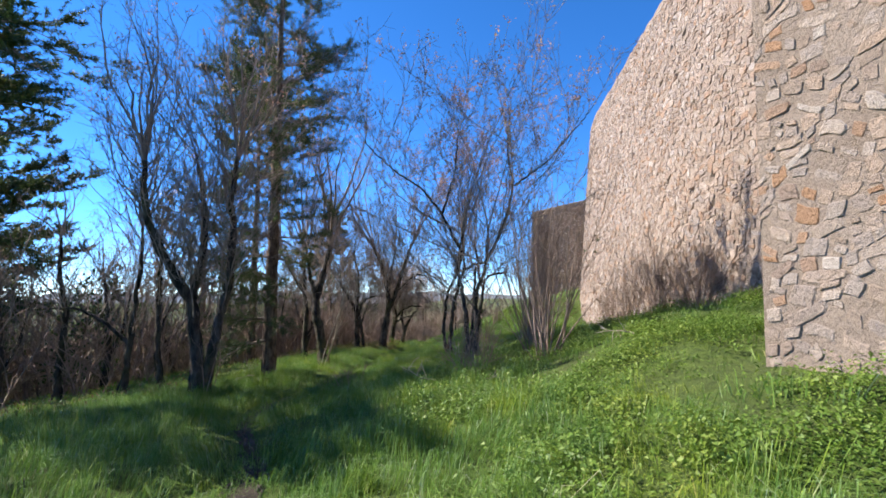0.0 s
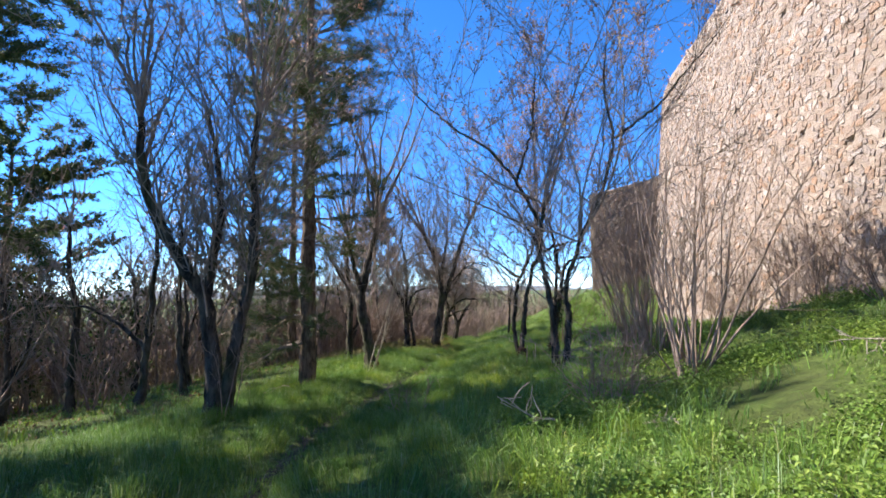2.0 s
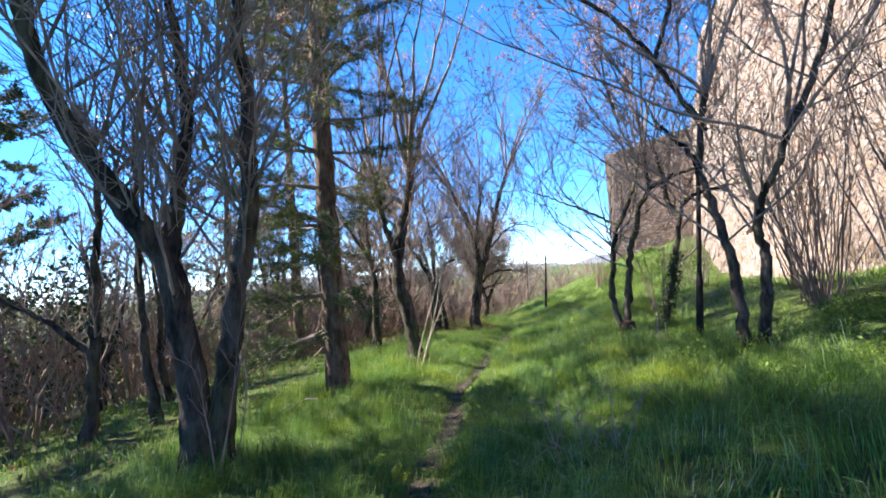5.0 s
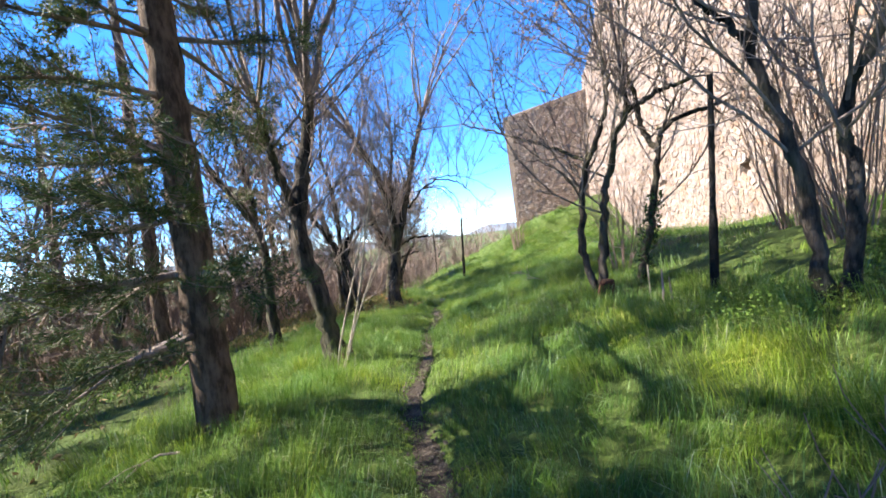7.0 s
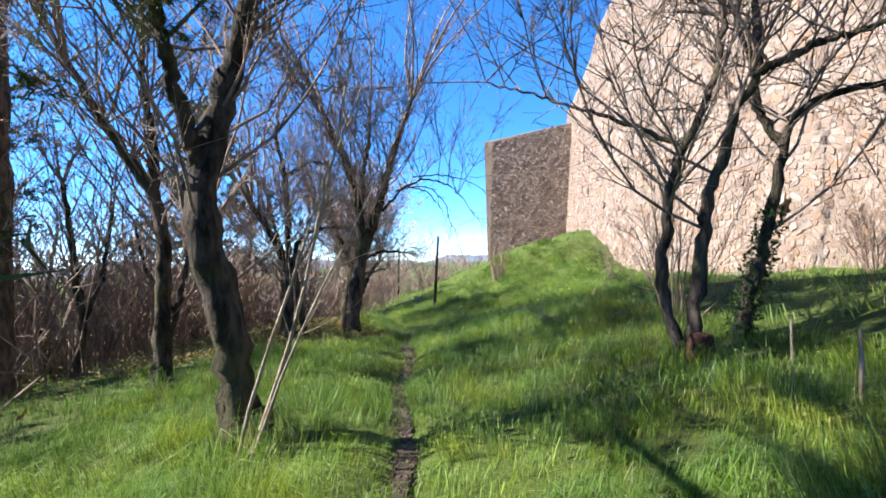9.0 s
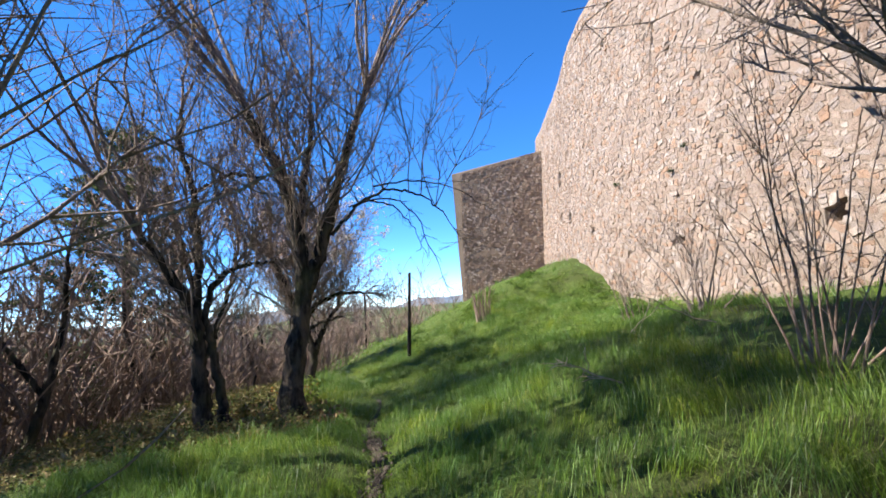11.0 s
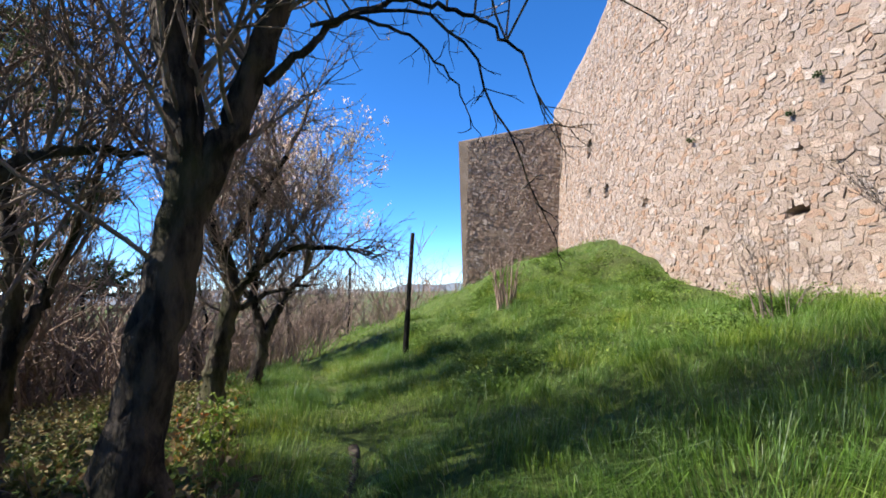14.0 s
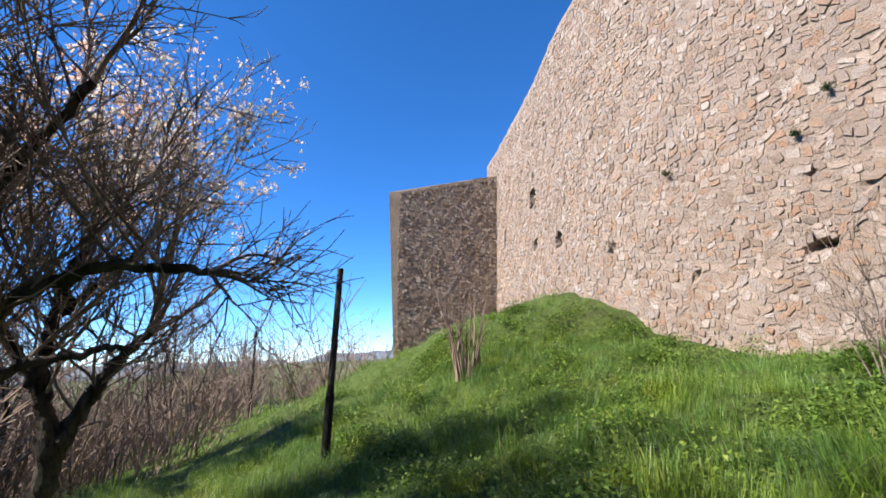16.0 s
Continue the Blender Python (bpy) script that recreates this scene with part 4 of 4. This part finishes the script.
fallen_branch(70, "bleached dead branch lying in the grass", (-0.1, 7.3), 200, 0.65, pale_mat)
fallen_branch(71, "bleached dead twigs on the bank", (0.6, 7.0), 320, 0.3, pale_mat)
fallen_branch(72, "dry pale stick leaning in the weeds", (2.9, 7.0), 120, 0.55, pale_mat)
fallen_branch(73, "dry branch lying in the long grass", (-5.3, 13.2), 190, 1.3, pale_mat)
fallen_branch(74, "dry pale branch in the long grass before the wall", (0.3, 18.6), 150, 0.7, pale_mat)
fallen_branch(75, "dry branch in the long grass", (3.2, 20.0), 170, 1.4, pale_mat)


# ---- poles ----
def pole(label, at, tip, r_foot, r_top, foot_h, height):
    z0 = float(terrain(at[0], at[1]))
    root = thing("pole", label, "pole", (at[0], at[1], z0), "poles")
    f = np.linspace(0, 1, 9)
    line = np.stack([tip[0] * f, tip[1] * f, f * height], 1)
    w = Wood()
    w.add(line, np.full(9, r_top) * (1.08 - 0.12 * f), 12)
    w.add(np.array([line[-1], line[-1] + [0, 0, 0.004], line[-1] + [0, 0, 0.008]]), [r_top * 0.95, r_top * 0.6, 0.001], 12)
    part("shaft", w.mesh("shaft", post_mat), root)
    w = Wood()
    g = np.linspace(0, foot_h / height, 6)
    low = np.stack([tip[0] * g, tip[1] * g, g * height], 1)
    low[0, 2] -= 0.3
    w.add(low, [r_foot, r_foot, r_foot * 0.98, r_foot * 0.97, r_foot * 0.95, r_top * 1.02], 12)
    part("foot", w.mesh("foot", post_foot_mat), root, "thicker black tarred foot")
    return root


pole("old black tarred wooden pole standing in the grass", (0.82, 14.05), (0.17, -0.14), 0.055, 0.036, 1.15, 2.75)
pole("leaning black tarred pole on the slope", (0.45, 28.4), (0.2, -0.05), 0.062, 0.045, 1.0, 2.6)
pole("distant dark pole by the lane", (1.1, 41.5), (0.1, 0.0), 0.07, 0.05, 1.0, 3.2)


# ---- woods on the low side ----
def wood_fill():
    """Undergrowth and thin far saplings that nobody could count, as one mesh."""
    rng = np.random.default_rng(81)
    kinds = []
    for k in range(6):
        w = Wood()
        h = rng.uniform(2.2, 4.6)
        for _ in range(9):
            a, tilt = rng.uniform(0, 6.28), abs(rng.normal(0, 0.42))
            q = grown(rng, (rng.normal(0, 0.3), rng.normal(0, 0.3), -0.2), (math.cos(a) * tilt, math.sin(a) * tilt, 1), h * rng.uniform(0.5, 1.0), 5, 0.15, 0.03)
            w.add(q, np.linspace(0.02, 0.007, 5), 3)
            for _ in range(6):
                j = rng.integers(1, 5)
                q2 = grown(rng, q[j], q[j] - q[j - 1] + rng.normal(0, 0.45, 3), rng.uniform(0.4, 1.2), 3, 0.25, 0.05)
                w.add(q2, np.linspace(0.011, 0.006, 3), 3)
        me = w.mesh("bush", brush_mat)
        v = np.zeros(len(me.vertices) * 3, np.float32)
        me.vertices.foreach_get("co", v)
        q = np.array([p.vertices[:] for p in me.polygons])
        kinds.append((v.reshape(-1, 3), q))
        bpy.data.meshes.remove(me)
    verts, quads, base = [], [], 0
    spots = []
    while len(spots) < 520:
        z = rng.random()
        if z < 0.26:
            x, y = rng.uniform(-16, 7.0), rng.uniform(37, 64)
        elif z < 0.36:
            x, y = rng.uniform(-10, 0.5), rng.uniform(31, 43)
        elif z < 0.58:
            x, y = rng.uniform(-38, -10), rng.uniform(6, 40)
        elif z < 0.85:
            x, y = rng.uniform(-26, -1.5), rng.uniform(29, 62)
        else:
            x, y = rng.uniform(-12, -6.8), rng.uniform(20, 32)
        if x > -9.5 and y < 19.5:
            continue
        if -6.5 < x and y < 31:
            continue
        spots.append((x, y))
    spots = [(x, y, (1.05 if x > -5 else 1.5) if y > 26 else 1.7 if x < -16 else 1.2) for x, y in spots[:290]]
    spots += [(rng.uniform(-22, -9.5), rng.uniform(18, 36), rng.uniform(1.1, 1.6)) for _ in range(60)]
    spots += [(rng.uniform(-9.5, -4.6), rng.uniform(27, 34), 1.25) for _ in range(16)]
    spots += [(rng.uniform(-75, -32), rng.uniform(12, 90), 3.2) for _ in range(90)] + [(rng.uniform(-32, 6), rng.uniform(50, 80), 2.3) for _ in range(65)]
    spots += [(rng.uniform(-24, -9.5), rng.uniform(8, 30), rng.uniform(1.2, 1.7)) for _ in range(36)]
    spots += [(rng.uniform(-20, -5), rng.uniform(34, 50), rng.uniform(1.2, 1.6)) for _ in range(60)]
    for x, y, big in spots:
        v, q = kinds[rng.integers(0, 6)]
        a, s = rng.uniform(0, 6.28), rng.uniform(0.65, 1.25) * big
        c, d = math.cos(a) * s, math.sin(a) * s
        p = np.stack([v[:, 0] * c - v[:, 1] * d + x, v[:, 0] * d + v[:, 1] * c + y, v[:, 2] * s + terrain(x, y)], 1)
        verts.append(p)
        quads.append(q + base)
        base += len(v)
    ob = new("undergrowth", mesh_np("undergrowth", np.concatenate(verts), [np.concatenate(quads)], brush_mat))
    return tagged(ob, "tangled leafless brown undergrowth of the woods", "undergrowth", kind="stuff")


def evergreen_fill():
    """Dark leafy evergreen thicket that stands among the bare woods of the low side, in uneven lumps."""
    rng = np.random.default_rng(83)
    pts = []
    spots = [(rng.uniform(-30, -11.5), rng.uniform(7, 34)) for _ in range(24)] + [(rng.uniform(-24, -9), rng.uniform(36, 52)) for _ in range(8)]
    for x, y in spots:
        low, tall, wide = float(terrain(x, y)), rng.uniform(3.2, 5.6), rng.uniform(0.8, 1.5)
        for _ in range(18):
            u = rng.random()
            a, r = rng.uniform(0, 6.28), wide * math.sqrt(rng.random()) * (1.05 - 0.75 * u)
            mid = np.array([x + math.cos(a) * r, y + math.sin(a) * r, low + 0.25 + u * tall])
            pts.append(mid + rng.normal(0, 1, (70, 3)) * [0.3, 0.3, 0.2])
    ob = new("evergreen_thicket", flakes(rng, np.concatenate(pts), 0.085, needle_mat, "evergreen_thicket"))
    return tagged(ob, "dark evergreen thicket among the bare trees", "thicket", kind="stuff")


def path_stones():
    """Small stones and crumbs of earth trodden into the footpath: each a low six-sided lump."""
    rng = np.random.default_rng(85)
    n = 2600
    y = rng.uniform(-1, 21, n)
    half = np.interp(y, [-5, 3.5, 5, 8, 9.5, 11.5, 13, 20, 24], [0.16, 0.16, 0.08, 0.08, 0.17, 0.17, 0.12, 0.09, 0.06])
    x = path_x(y) + rng.normal(0, 0.6, n) * half
    r = rng.uniform(0.006, 0.018, n) * np.where(rng.random(n) > 0.93, 2.0, 1.0)
    z = terrain(x, y) + 0.045
    a = np.arange(6) * math.pi / 3
    ring = np.stack([x[:, None] + r[:, None] * np.cos(a) * rng.uniform(0.7, 1.3, (n, 6)), y[:, None] + r[:, None] * np.sin(a) * rng.uniform(0.7, 1.3, (n, 6)), np.repeat(z[:, None] - 0.008, 6, 1)], -1)
    crown = np.stack([x, y, z], 1)[:, None] + (ring - np.stack([x, y, z], 1)[:, None]) * [0.62, 0.62, 0]
    crown[:, :, 2] += r[:, None] * rng.uniform(0.35, 0.75, (n, 6))
    v = np.concatenate([ring, crown], 1).reshape(-1, 3)
    i = np.arange(n)[:, None] * 12
    sides = [i + [k, (k + 1) % 6, 6 + (k + 1) % 6, 6 + k] for k in range(6)]
    ob = new("path_stones", mesh_np("path_stones", v, [np.concatenate(sides), i + [6, 7, 8, 9, 10, 11]], pebble_mat))
    return tagged(ob, "small grey-brown stones scattered on the footpath", "gravel", kind="stuff")


wood_fill()

far_a = bare_tree(91, "bare woodland tree with an upright twiggy crown", (-9.5, 20.5), [
    ([(0, 0, 0), (0.1, 0, 1.2), (0.0, 0.1, 2.5), (-0.2, 0, 4.2)], 0.12, 0.04),
    ([(0.05, 0, 1.0), (0.5, 0.1, 2.2), (0.7, 0.1, 3.6)], 0.07, 0.03)], 7.0, 9, fine=2, dense=0.8, bloom=husk_mat, bloom_n=400)
far_b = bare_tree(92, "bare woodland tree with a leaning trunk", (-7.6, 25.5), [
    ([(0, 0, 0), (0.3, 0, 1.2), (0.5, 0.2, 2.4), (0.6, 0.1, 3.8)], 0.11, 0.035),
    ([(0.25, 0, 1.1), (-0.4, -0.2, 2.3), (-0.7, 0.1, 3.4)], 0.06, 0.03)], 6.0, 7, fine=1, dense=0.8, bloom=blossom_mat, bloom_n=300)
for k, (x, y, turn, size) in enumerate([(-13, 18, 40, 1.0), (-16, 22, 100, 1.1), (-11.5, 28, 200, 0.95), (-7.0, 33, 300, 1.0), (-19, 17, 10, 1.0), (-15.5, 30, 150, 1.1), (-5.0, 38, 60, 0.9),
                                        (-10, 40, 220, 1.0), (-2.0, 47, 130, 0.9), (-22, 26, 330, 1.1), (-18, 38, 75, 1.1), (-6.5, 50, 15, 1.0), (-13, 48, 250, 1.1), (2.5, 55, 95, 0.8), (-25, 14, 180, 1.0), (-12.5, 9.5, 60, 0.8), (-17, 10, 310, 0.9), (-10.0, 16.5, 270, 0.85),
                                        (-8.4, 22.8, 35, 0.95), (-6.4, 28.5, 160, 0.95), (-9.8, 31, 285, 1.05), (-12.0, 20.8, 215, 1.1), (-14.0, 26, 20, 1.15), (-4.2, 33.5, 110, 0.85), (-1.6, 41, 245, 0.85), (-7.6, 44, 350, 1.05), (-17.5, 27, 190, 1.2), (-20.5, 21, 80, 1.15), (-10.8, 24.5, 140, 1.0), (-14.6, 13.4, 230, 0.95), (-12.4, 13.0, 25, 0.85), (-16.0, 14.5, 120, 1.0), (-12.0, 35, 300, 1.15), (-16.0, 44, 45, 1.25)]):
    src = far_a if k % 2 == 0 else far_b
    copy_thing(src, pose(x, y, float(terrain(x, y)), 0, 0, turn)).scale = (size, size, size)

blossom_far = bare_tree(93, "small distant tree in pale blossom", (2.3, 52.0), [
    ([(0, 0, 0), (0.1, 0, 0.8), (0.0, 0.1, 1.6), (-0.2, 0, 2.4)], 0.10, 0.04), ([(0.05, 0, 0.7), (0.5, 0.1, 1.4), (0.9, 0.1, 2.1)], 0.06, 0.03)], 3.6, 9, reach=1.2, fine=2, bloom=blossom_mat, bloom_n=1500)


# ---- far hills and the lane below ----
def far_hills():
    xs = np.linspace(-900, 900, 120)
    zs = np.array([16 + 16 * noise.fractal(Vector((x * 0.004, 2.0, 0)), 0.6, 2, 5) for x in xs])
    front = np.stack([xs, np.full(120, 820.0), np.full(120, -60.0)], 1)
    crest = np.stack([xs, np.full(120, 1050.0), zs - 12], 1)
    rear = np.stack([xs, np.full(120, 1250.0), np.full(120, -60.0)], 1)
    i = np.arange(119)
    q = np.concatenate([np.stack([i, i + 1, i + 121, i + 120], -1), np.stack([i + 120, i + 121, i + 241, i + 240], -1)])
    # distance haze is put into the base colour as blue-grey tones
    m, nt, b = material("wooded hill tinted for haze", 1.0)
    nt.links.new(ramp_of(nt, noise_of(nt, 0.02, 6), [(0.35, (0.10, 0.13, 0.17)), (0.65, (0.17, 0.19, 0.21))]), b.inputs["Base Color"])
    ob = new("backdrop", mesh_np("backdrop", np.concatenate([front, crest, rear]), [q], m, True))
    tagged(ob, "low hazy blue wooded hills on the horizon", "hills", kind="structure")


far_hills()


def lane():
    xs = np.linspace(-30, -1.0, 60)
    ys = 45.5 + 0.06 * (xs + 8)
    across = np.linspace(-1.3, 1.3, 5)
    gx, gy = np.repeat(xs[:, None], 5, 1), ys[:, None] + across
    gz = terrain(gx, gy) + 0.06
    idx = np.arange(gx.size).reshape(gx.shape)
    q = np.stack([idx[:-1, :-1], idx[1:, :-1], idx[1:, 1:], idx[:-1, 1:]], -1).reshape(-1, 4)
    ob = new("road", mesh_np("road", np.stack([gx, gy, gz], -1), [q], dirt_mat, True))
    tagged(ob, "pale earth lane below the bank", "road", kind="structure")


lane()


# ---- grass, weeds and litter ----
def wall_x(y):
    w = np.interp(y, wall_face.q[:, 1], wall_face.q[:, 0])
    return np.where(y < 5.0, np.interp(y, [-3, 2.4, 4.9], [5.2, 4.6, 3.4]), w)


def field(x, y, scale, seed):
    return np.array([noise.fractal(Vector((a * scale, b * scale, seed)), 0.7, 2.0, 3) for a, b in zip(x, y)])


def wood_edge(y):
    """Where the grass ends and the bramble floor of the woods begins, beyond the arching tree."""
    return -2.25 - 0.12 * (y - 21)


def grass_patch(seed, x0, x1, y0, y1, count, per, tall, width, skip):
    rng = np.random.default_rng(seed)
    n = count // per
    x, y = rng.uniform(x0, x1, n), rng.uniform(y0, y1, n)
    dx = x - path_x(y)
    thin = field(x, y, 0.45, seed)
    keep = (np.abs(dx) > np.where((y < 10) | (y > 17), 0.02, 0.04) + 0.09 * rng.random(n)) & (x < wall_x(y) - 0.05) & skip(x, y, dx)
    keep &= (y < 21.3) | (y > 33) | (x > wood_edge(y) + rng.normal(0, 0.22, n)) | (rng.random(n) < 0.1)
    x, y, thin = x[keep], y[keep], thin[keep]
    n = len(x)
    hh = tall * np.clip(0.68 + 0.5 * field(x, y, 0.8, seed + 3) + 0.6 * field(x, y, 2.6, seed + 5) + 0.4 * field(x, y, 5.0, seed + 9), 0.22, 1.7) * rng.uniform(0.7, 1.25, n)
    drift = 6.28 * field(x, y, 0.6, seed + 7)
    sz = hh * np.clip(0.55 + np.abs(x - path_x(y)) * 0.75, 0.6, 1.0)
    m = n * per
    bx = np.repeat(x, per) + rng.normal(0, 0.055 + width * 3, m)
    by = np.repeat(y, per) + rng.normal(0, 0.055 + width * 3, m)
    h = np.repeat(sz, per) * rng.uniform(0.5, 1.3, m)
    a = rng.uniform(0, 2 * np.pi, m)
    lean = rng.uniform(0.25, 1.05, m)
    lx = np.cos(a) * lean + np.cos(np.repeat(drift, per)) * 0.7
    ly = np.sin(a) * lean + np.sin(np.repeat(drift, per)) * 0.7
    bz = terrain(bx, by) - 0.02
    w = width * rng.uniform(0.6, 1.4, m)
    sx, sy = -np.sin(a + rng.normal(0, 0.5, m)) * w, np.cos(a + rng.normal(0, 0.5, m)) * w
    base = np.stack([bx, by, bz], 1)
    side = np.stack([sx, sy, np.zeros(m)], 1)
    mid = base + np.stack([lx * h * 0.26, ly * h * 0.26, h * 0.64], 1)
    tip = base + np.stack([lx * h * 1.05, ly * h * 1.05, h * (1.0 - 0.42 * np.hypot(lx, ly)) * rng.uniform(0.85, 1.0, m)], 1)
    v = np.stack([base - side, base + side, mid + side * 0.8, mid - side * 0.8, tip], 1).reshape(-1, 3)
    i = np.arange(m)[:, None] * 5
    ob = new("grass", mesh_np("grass", v, [i + [0, 1, 2, 3], i + [3, 2, 4]], grass_mat))
    return tagged(ob, "lush uneven spring grass on the bank", "grass", kind="stuff")


grass_patch(101, -6.5, 2.0, 0.3, 21, 255000, 16, 0.31, 0.0023, lambda x, y, dx: (dx > -3.4) & (dx < 4.2))
grass_patch(104, -4.5, 6.5, 20, 31, 165000, 14, 0.28, 0.0024, lambda x, y, dx: y + 0.0 * x > 20.9)
grass_patch(102, -12, 10.5, 0.3, 38, 105000, 10, 0.24, 0.0046, lambda x, y, dx: ((dx < -3.2) | (dx > 4.0) | (y > 20.5)) & ~((y > 21) & (y < 31) & (x > -4.4) & (x < 6.4)))
grass_patch(103, -34, 15, -2, 62, 34000, 8, 0.30, 0.018, lambda x, y, dx: (x < -11.5) | (y > 37))


def weeds(seed, count, spot, size, label, mat=None):
    """Leafy low plants: each leaf a folded blade of four triangles."""
    rng = np.random.default_rng(seed)
    x, y = spot(rng, count)
    ok = (x < wall_x(y) - 0.1) & (np.abs(x - path_x(y)) > 0.4) & (field(x, y, 0.5, 1.0) > rng.uniform(-0.7, 0.2, count))
    x, y = x[ok], y[ok]
    n, per = len(x), 12
    m = n * per
    hh = rng.uniform(0.08, 0.36, n) * (0.75 + 0.6 * field(x, y, 0.9, 2.0))
    a = rng.uniform(0, 2 * np.pi, m)
    h = np.repeat(hh, per) * rng.uniform(0.25, 1.0, m)
    rr = rng.uniform(0.01, 0.13, m)
    c = np.stack([np.repeat(x, per) + np.cos(a) * rr, np.repeat(y, per) + np.sin(a) * rr, np.zeros(m)], 1)
    c[:, 2] = terrain(c[:, 0], c[:, 1]) + h
    d = np.stack([np.cos(a), np.sin(a), rng.normal(0.05, 0.4, m)], 1)
    s = np.stack([-np.sin(a), np.cos(a), rng.normal(0, 0.35, m)], 1)
    ln = size * rng.uniform(0.6, 1.4, (m, 1))
    up = np.array([0, 0, 1.0])
    v = np.stack([c, c + d * ln * 0.45 + s * ln * 0.38 + up * ln * 0.16, c + d * ln * 0.5, c + d * ln * 0.45 - s * ln * 0.38 + up * ln * 0.16, c + d * ln - up * ln * 0.15], 1).reshape(-1, 3)
    i = np.arange(m)[:, None] * 5
    ob = new("weeds", mesh_np("weeds", v, [np.concatenate([i + [0, 4, 1], i + [0, 3, 4]])], mat or weed_mat))
    return tagged(ob, label, "weeds", kind="stuff")


bank_rng = np.random.default_rng(1110)
bank_x, bank_y = bank_rng.uniform(-0.2, 6.6, 210), bank_rng.uniform(0.8, 13, 210)
weeds(111, 12500, lambda r, n: (bank_x[np.arange(n) % 210] + r.normal(0, 0.24, n), bank_y[np.arange(n) % 210] + r.normal(0, 0.24, n)), 0.031, "dense bright green nettles on the bank")
mound_rng = np.random.default_rng(1120)
clump_x, clump_y = mound_rng.uniform(0.3, 8.5, 76), mound_rng.uniform(23.5, 33, 76)
weeds(112, 3800, lambda r, n: (clump_x[np.arange(n) % 76] + r.normal(0, 0.26, n), clump_y[np.arange(n) % 76] + r.normal(0, 0.26, n)), 0.043, "broad-leaved green weeds on the mound")
weeds(113, 3000, lambda r, n: (r.uniform(-7.5, -2.5, n), r.uniform(20.8, 32, n)), 0.045, "low leafy yellow-brown brambles at the edge of the woods", bramble_mat)


def litter():
    rng = np.random.default_rng(121)
    x, y = rng.uniform(-30, -6.5, 16000), rng.uniform(3, 45, 16000)
    near = rng.random(16000) < 0.4
    y = np.where(near, rng.uniform(21.3, 32, 16000), y)
    x = np.where(near, wood_edge(y) - rng.uniform(-0.2, 5.0, 16000), x)
    z = terrain(x, y) + rng.uniform(0.01, 0.12, 16000)
    ob = new("leaf_litter", flakes(rng, np.stack([x, y, z], 1), 0.045, litter_mat, "leaf_litter"))
    return tagged(ob, "dry brown leaf litter under the trees", "leaf litter", kind="stuff")


litter()
evergreen_fill()
path_stones()

# ---- the stones of the walls ----
rng = np.random.default_rng(131)
wall_s0 = along(wall_face, 7.1, 5.0)
near0, near1 = along(wall_face, 8.1, 23.6), along(wall_face, 8.7, 29.4)
wall_stones = stones_of(wall_face, rng, wall_s0, wall_face.length - 0.2, -1.2, WALL_TOP - 0.05, 0.265, 0.017, WALL_HOLES, 0.985, 0.035, cuts=0.36)
mids = np.array([m[16] for m in wall_stones])
s_mid = np.array([wall_face.s[np.argmin((wall_face.q[:, 0] - a) ** 2 + (wall_face.q[:, 1] - b) ** 2)] for a, b, c in mids])
close = (s_mid > near0) & (s_mid < near1) & (mids[:, 2] > 0.0)
order = [k for k in np.argsort(mids[:, 2]) if close[k]][:300]
single_stones([wall_stones[k] for k in order], castle_wall, stone_piece_mat)
chosen = set(order)
stuff = new("rubble_stones", joined_stones([m for k, m in enumerate(wall_stones) if k not in chosen], stone_mat, "rubble_stones"))
stuff.parent = castle_wall
tagged(stuff, kind="stuff")
tower_stones = stones_of(tower_face, rng, 0.1, tower_face.length - 0.1, -1.5, TOWER_TOP - 0.1, 0.27, 0.024, keep=0.93, climb=TOWER_FALL * 1.15)
for m in tower_stones:
    m[:, :2] += (TOWER_SIDE * np.clip((15.9 - m[:, :1]) / 6.85, 0, 1) * (m[:, 2:] + 2.5)) * (tower_face.q[0] - tower_face.q[-1]) / tower_face.length
stuff = new("rubble_stones", joined_stones(tower_stones, tower_stone_mat, "tower_stones"))
stuff.parent = tower
tagged(stuff, kind="stuff")
single_stones(stones_of(buttress_face, rng, 4.5, buttress_face.length - 0.1, 0.2, 9.3, 0.25, 0.008, keep=0.95, cuts=0.36, soft=0.9), buttress, buttress_stone_mat)
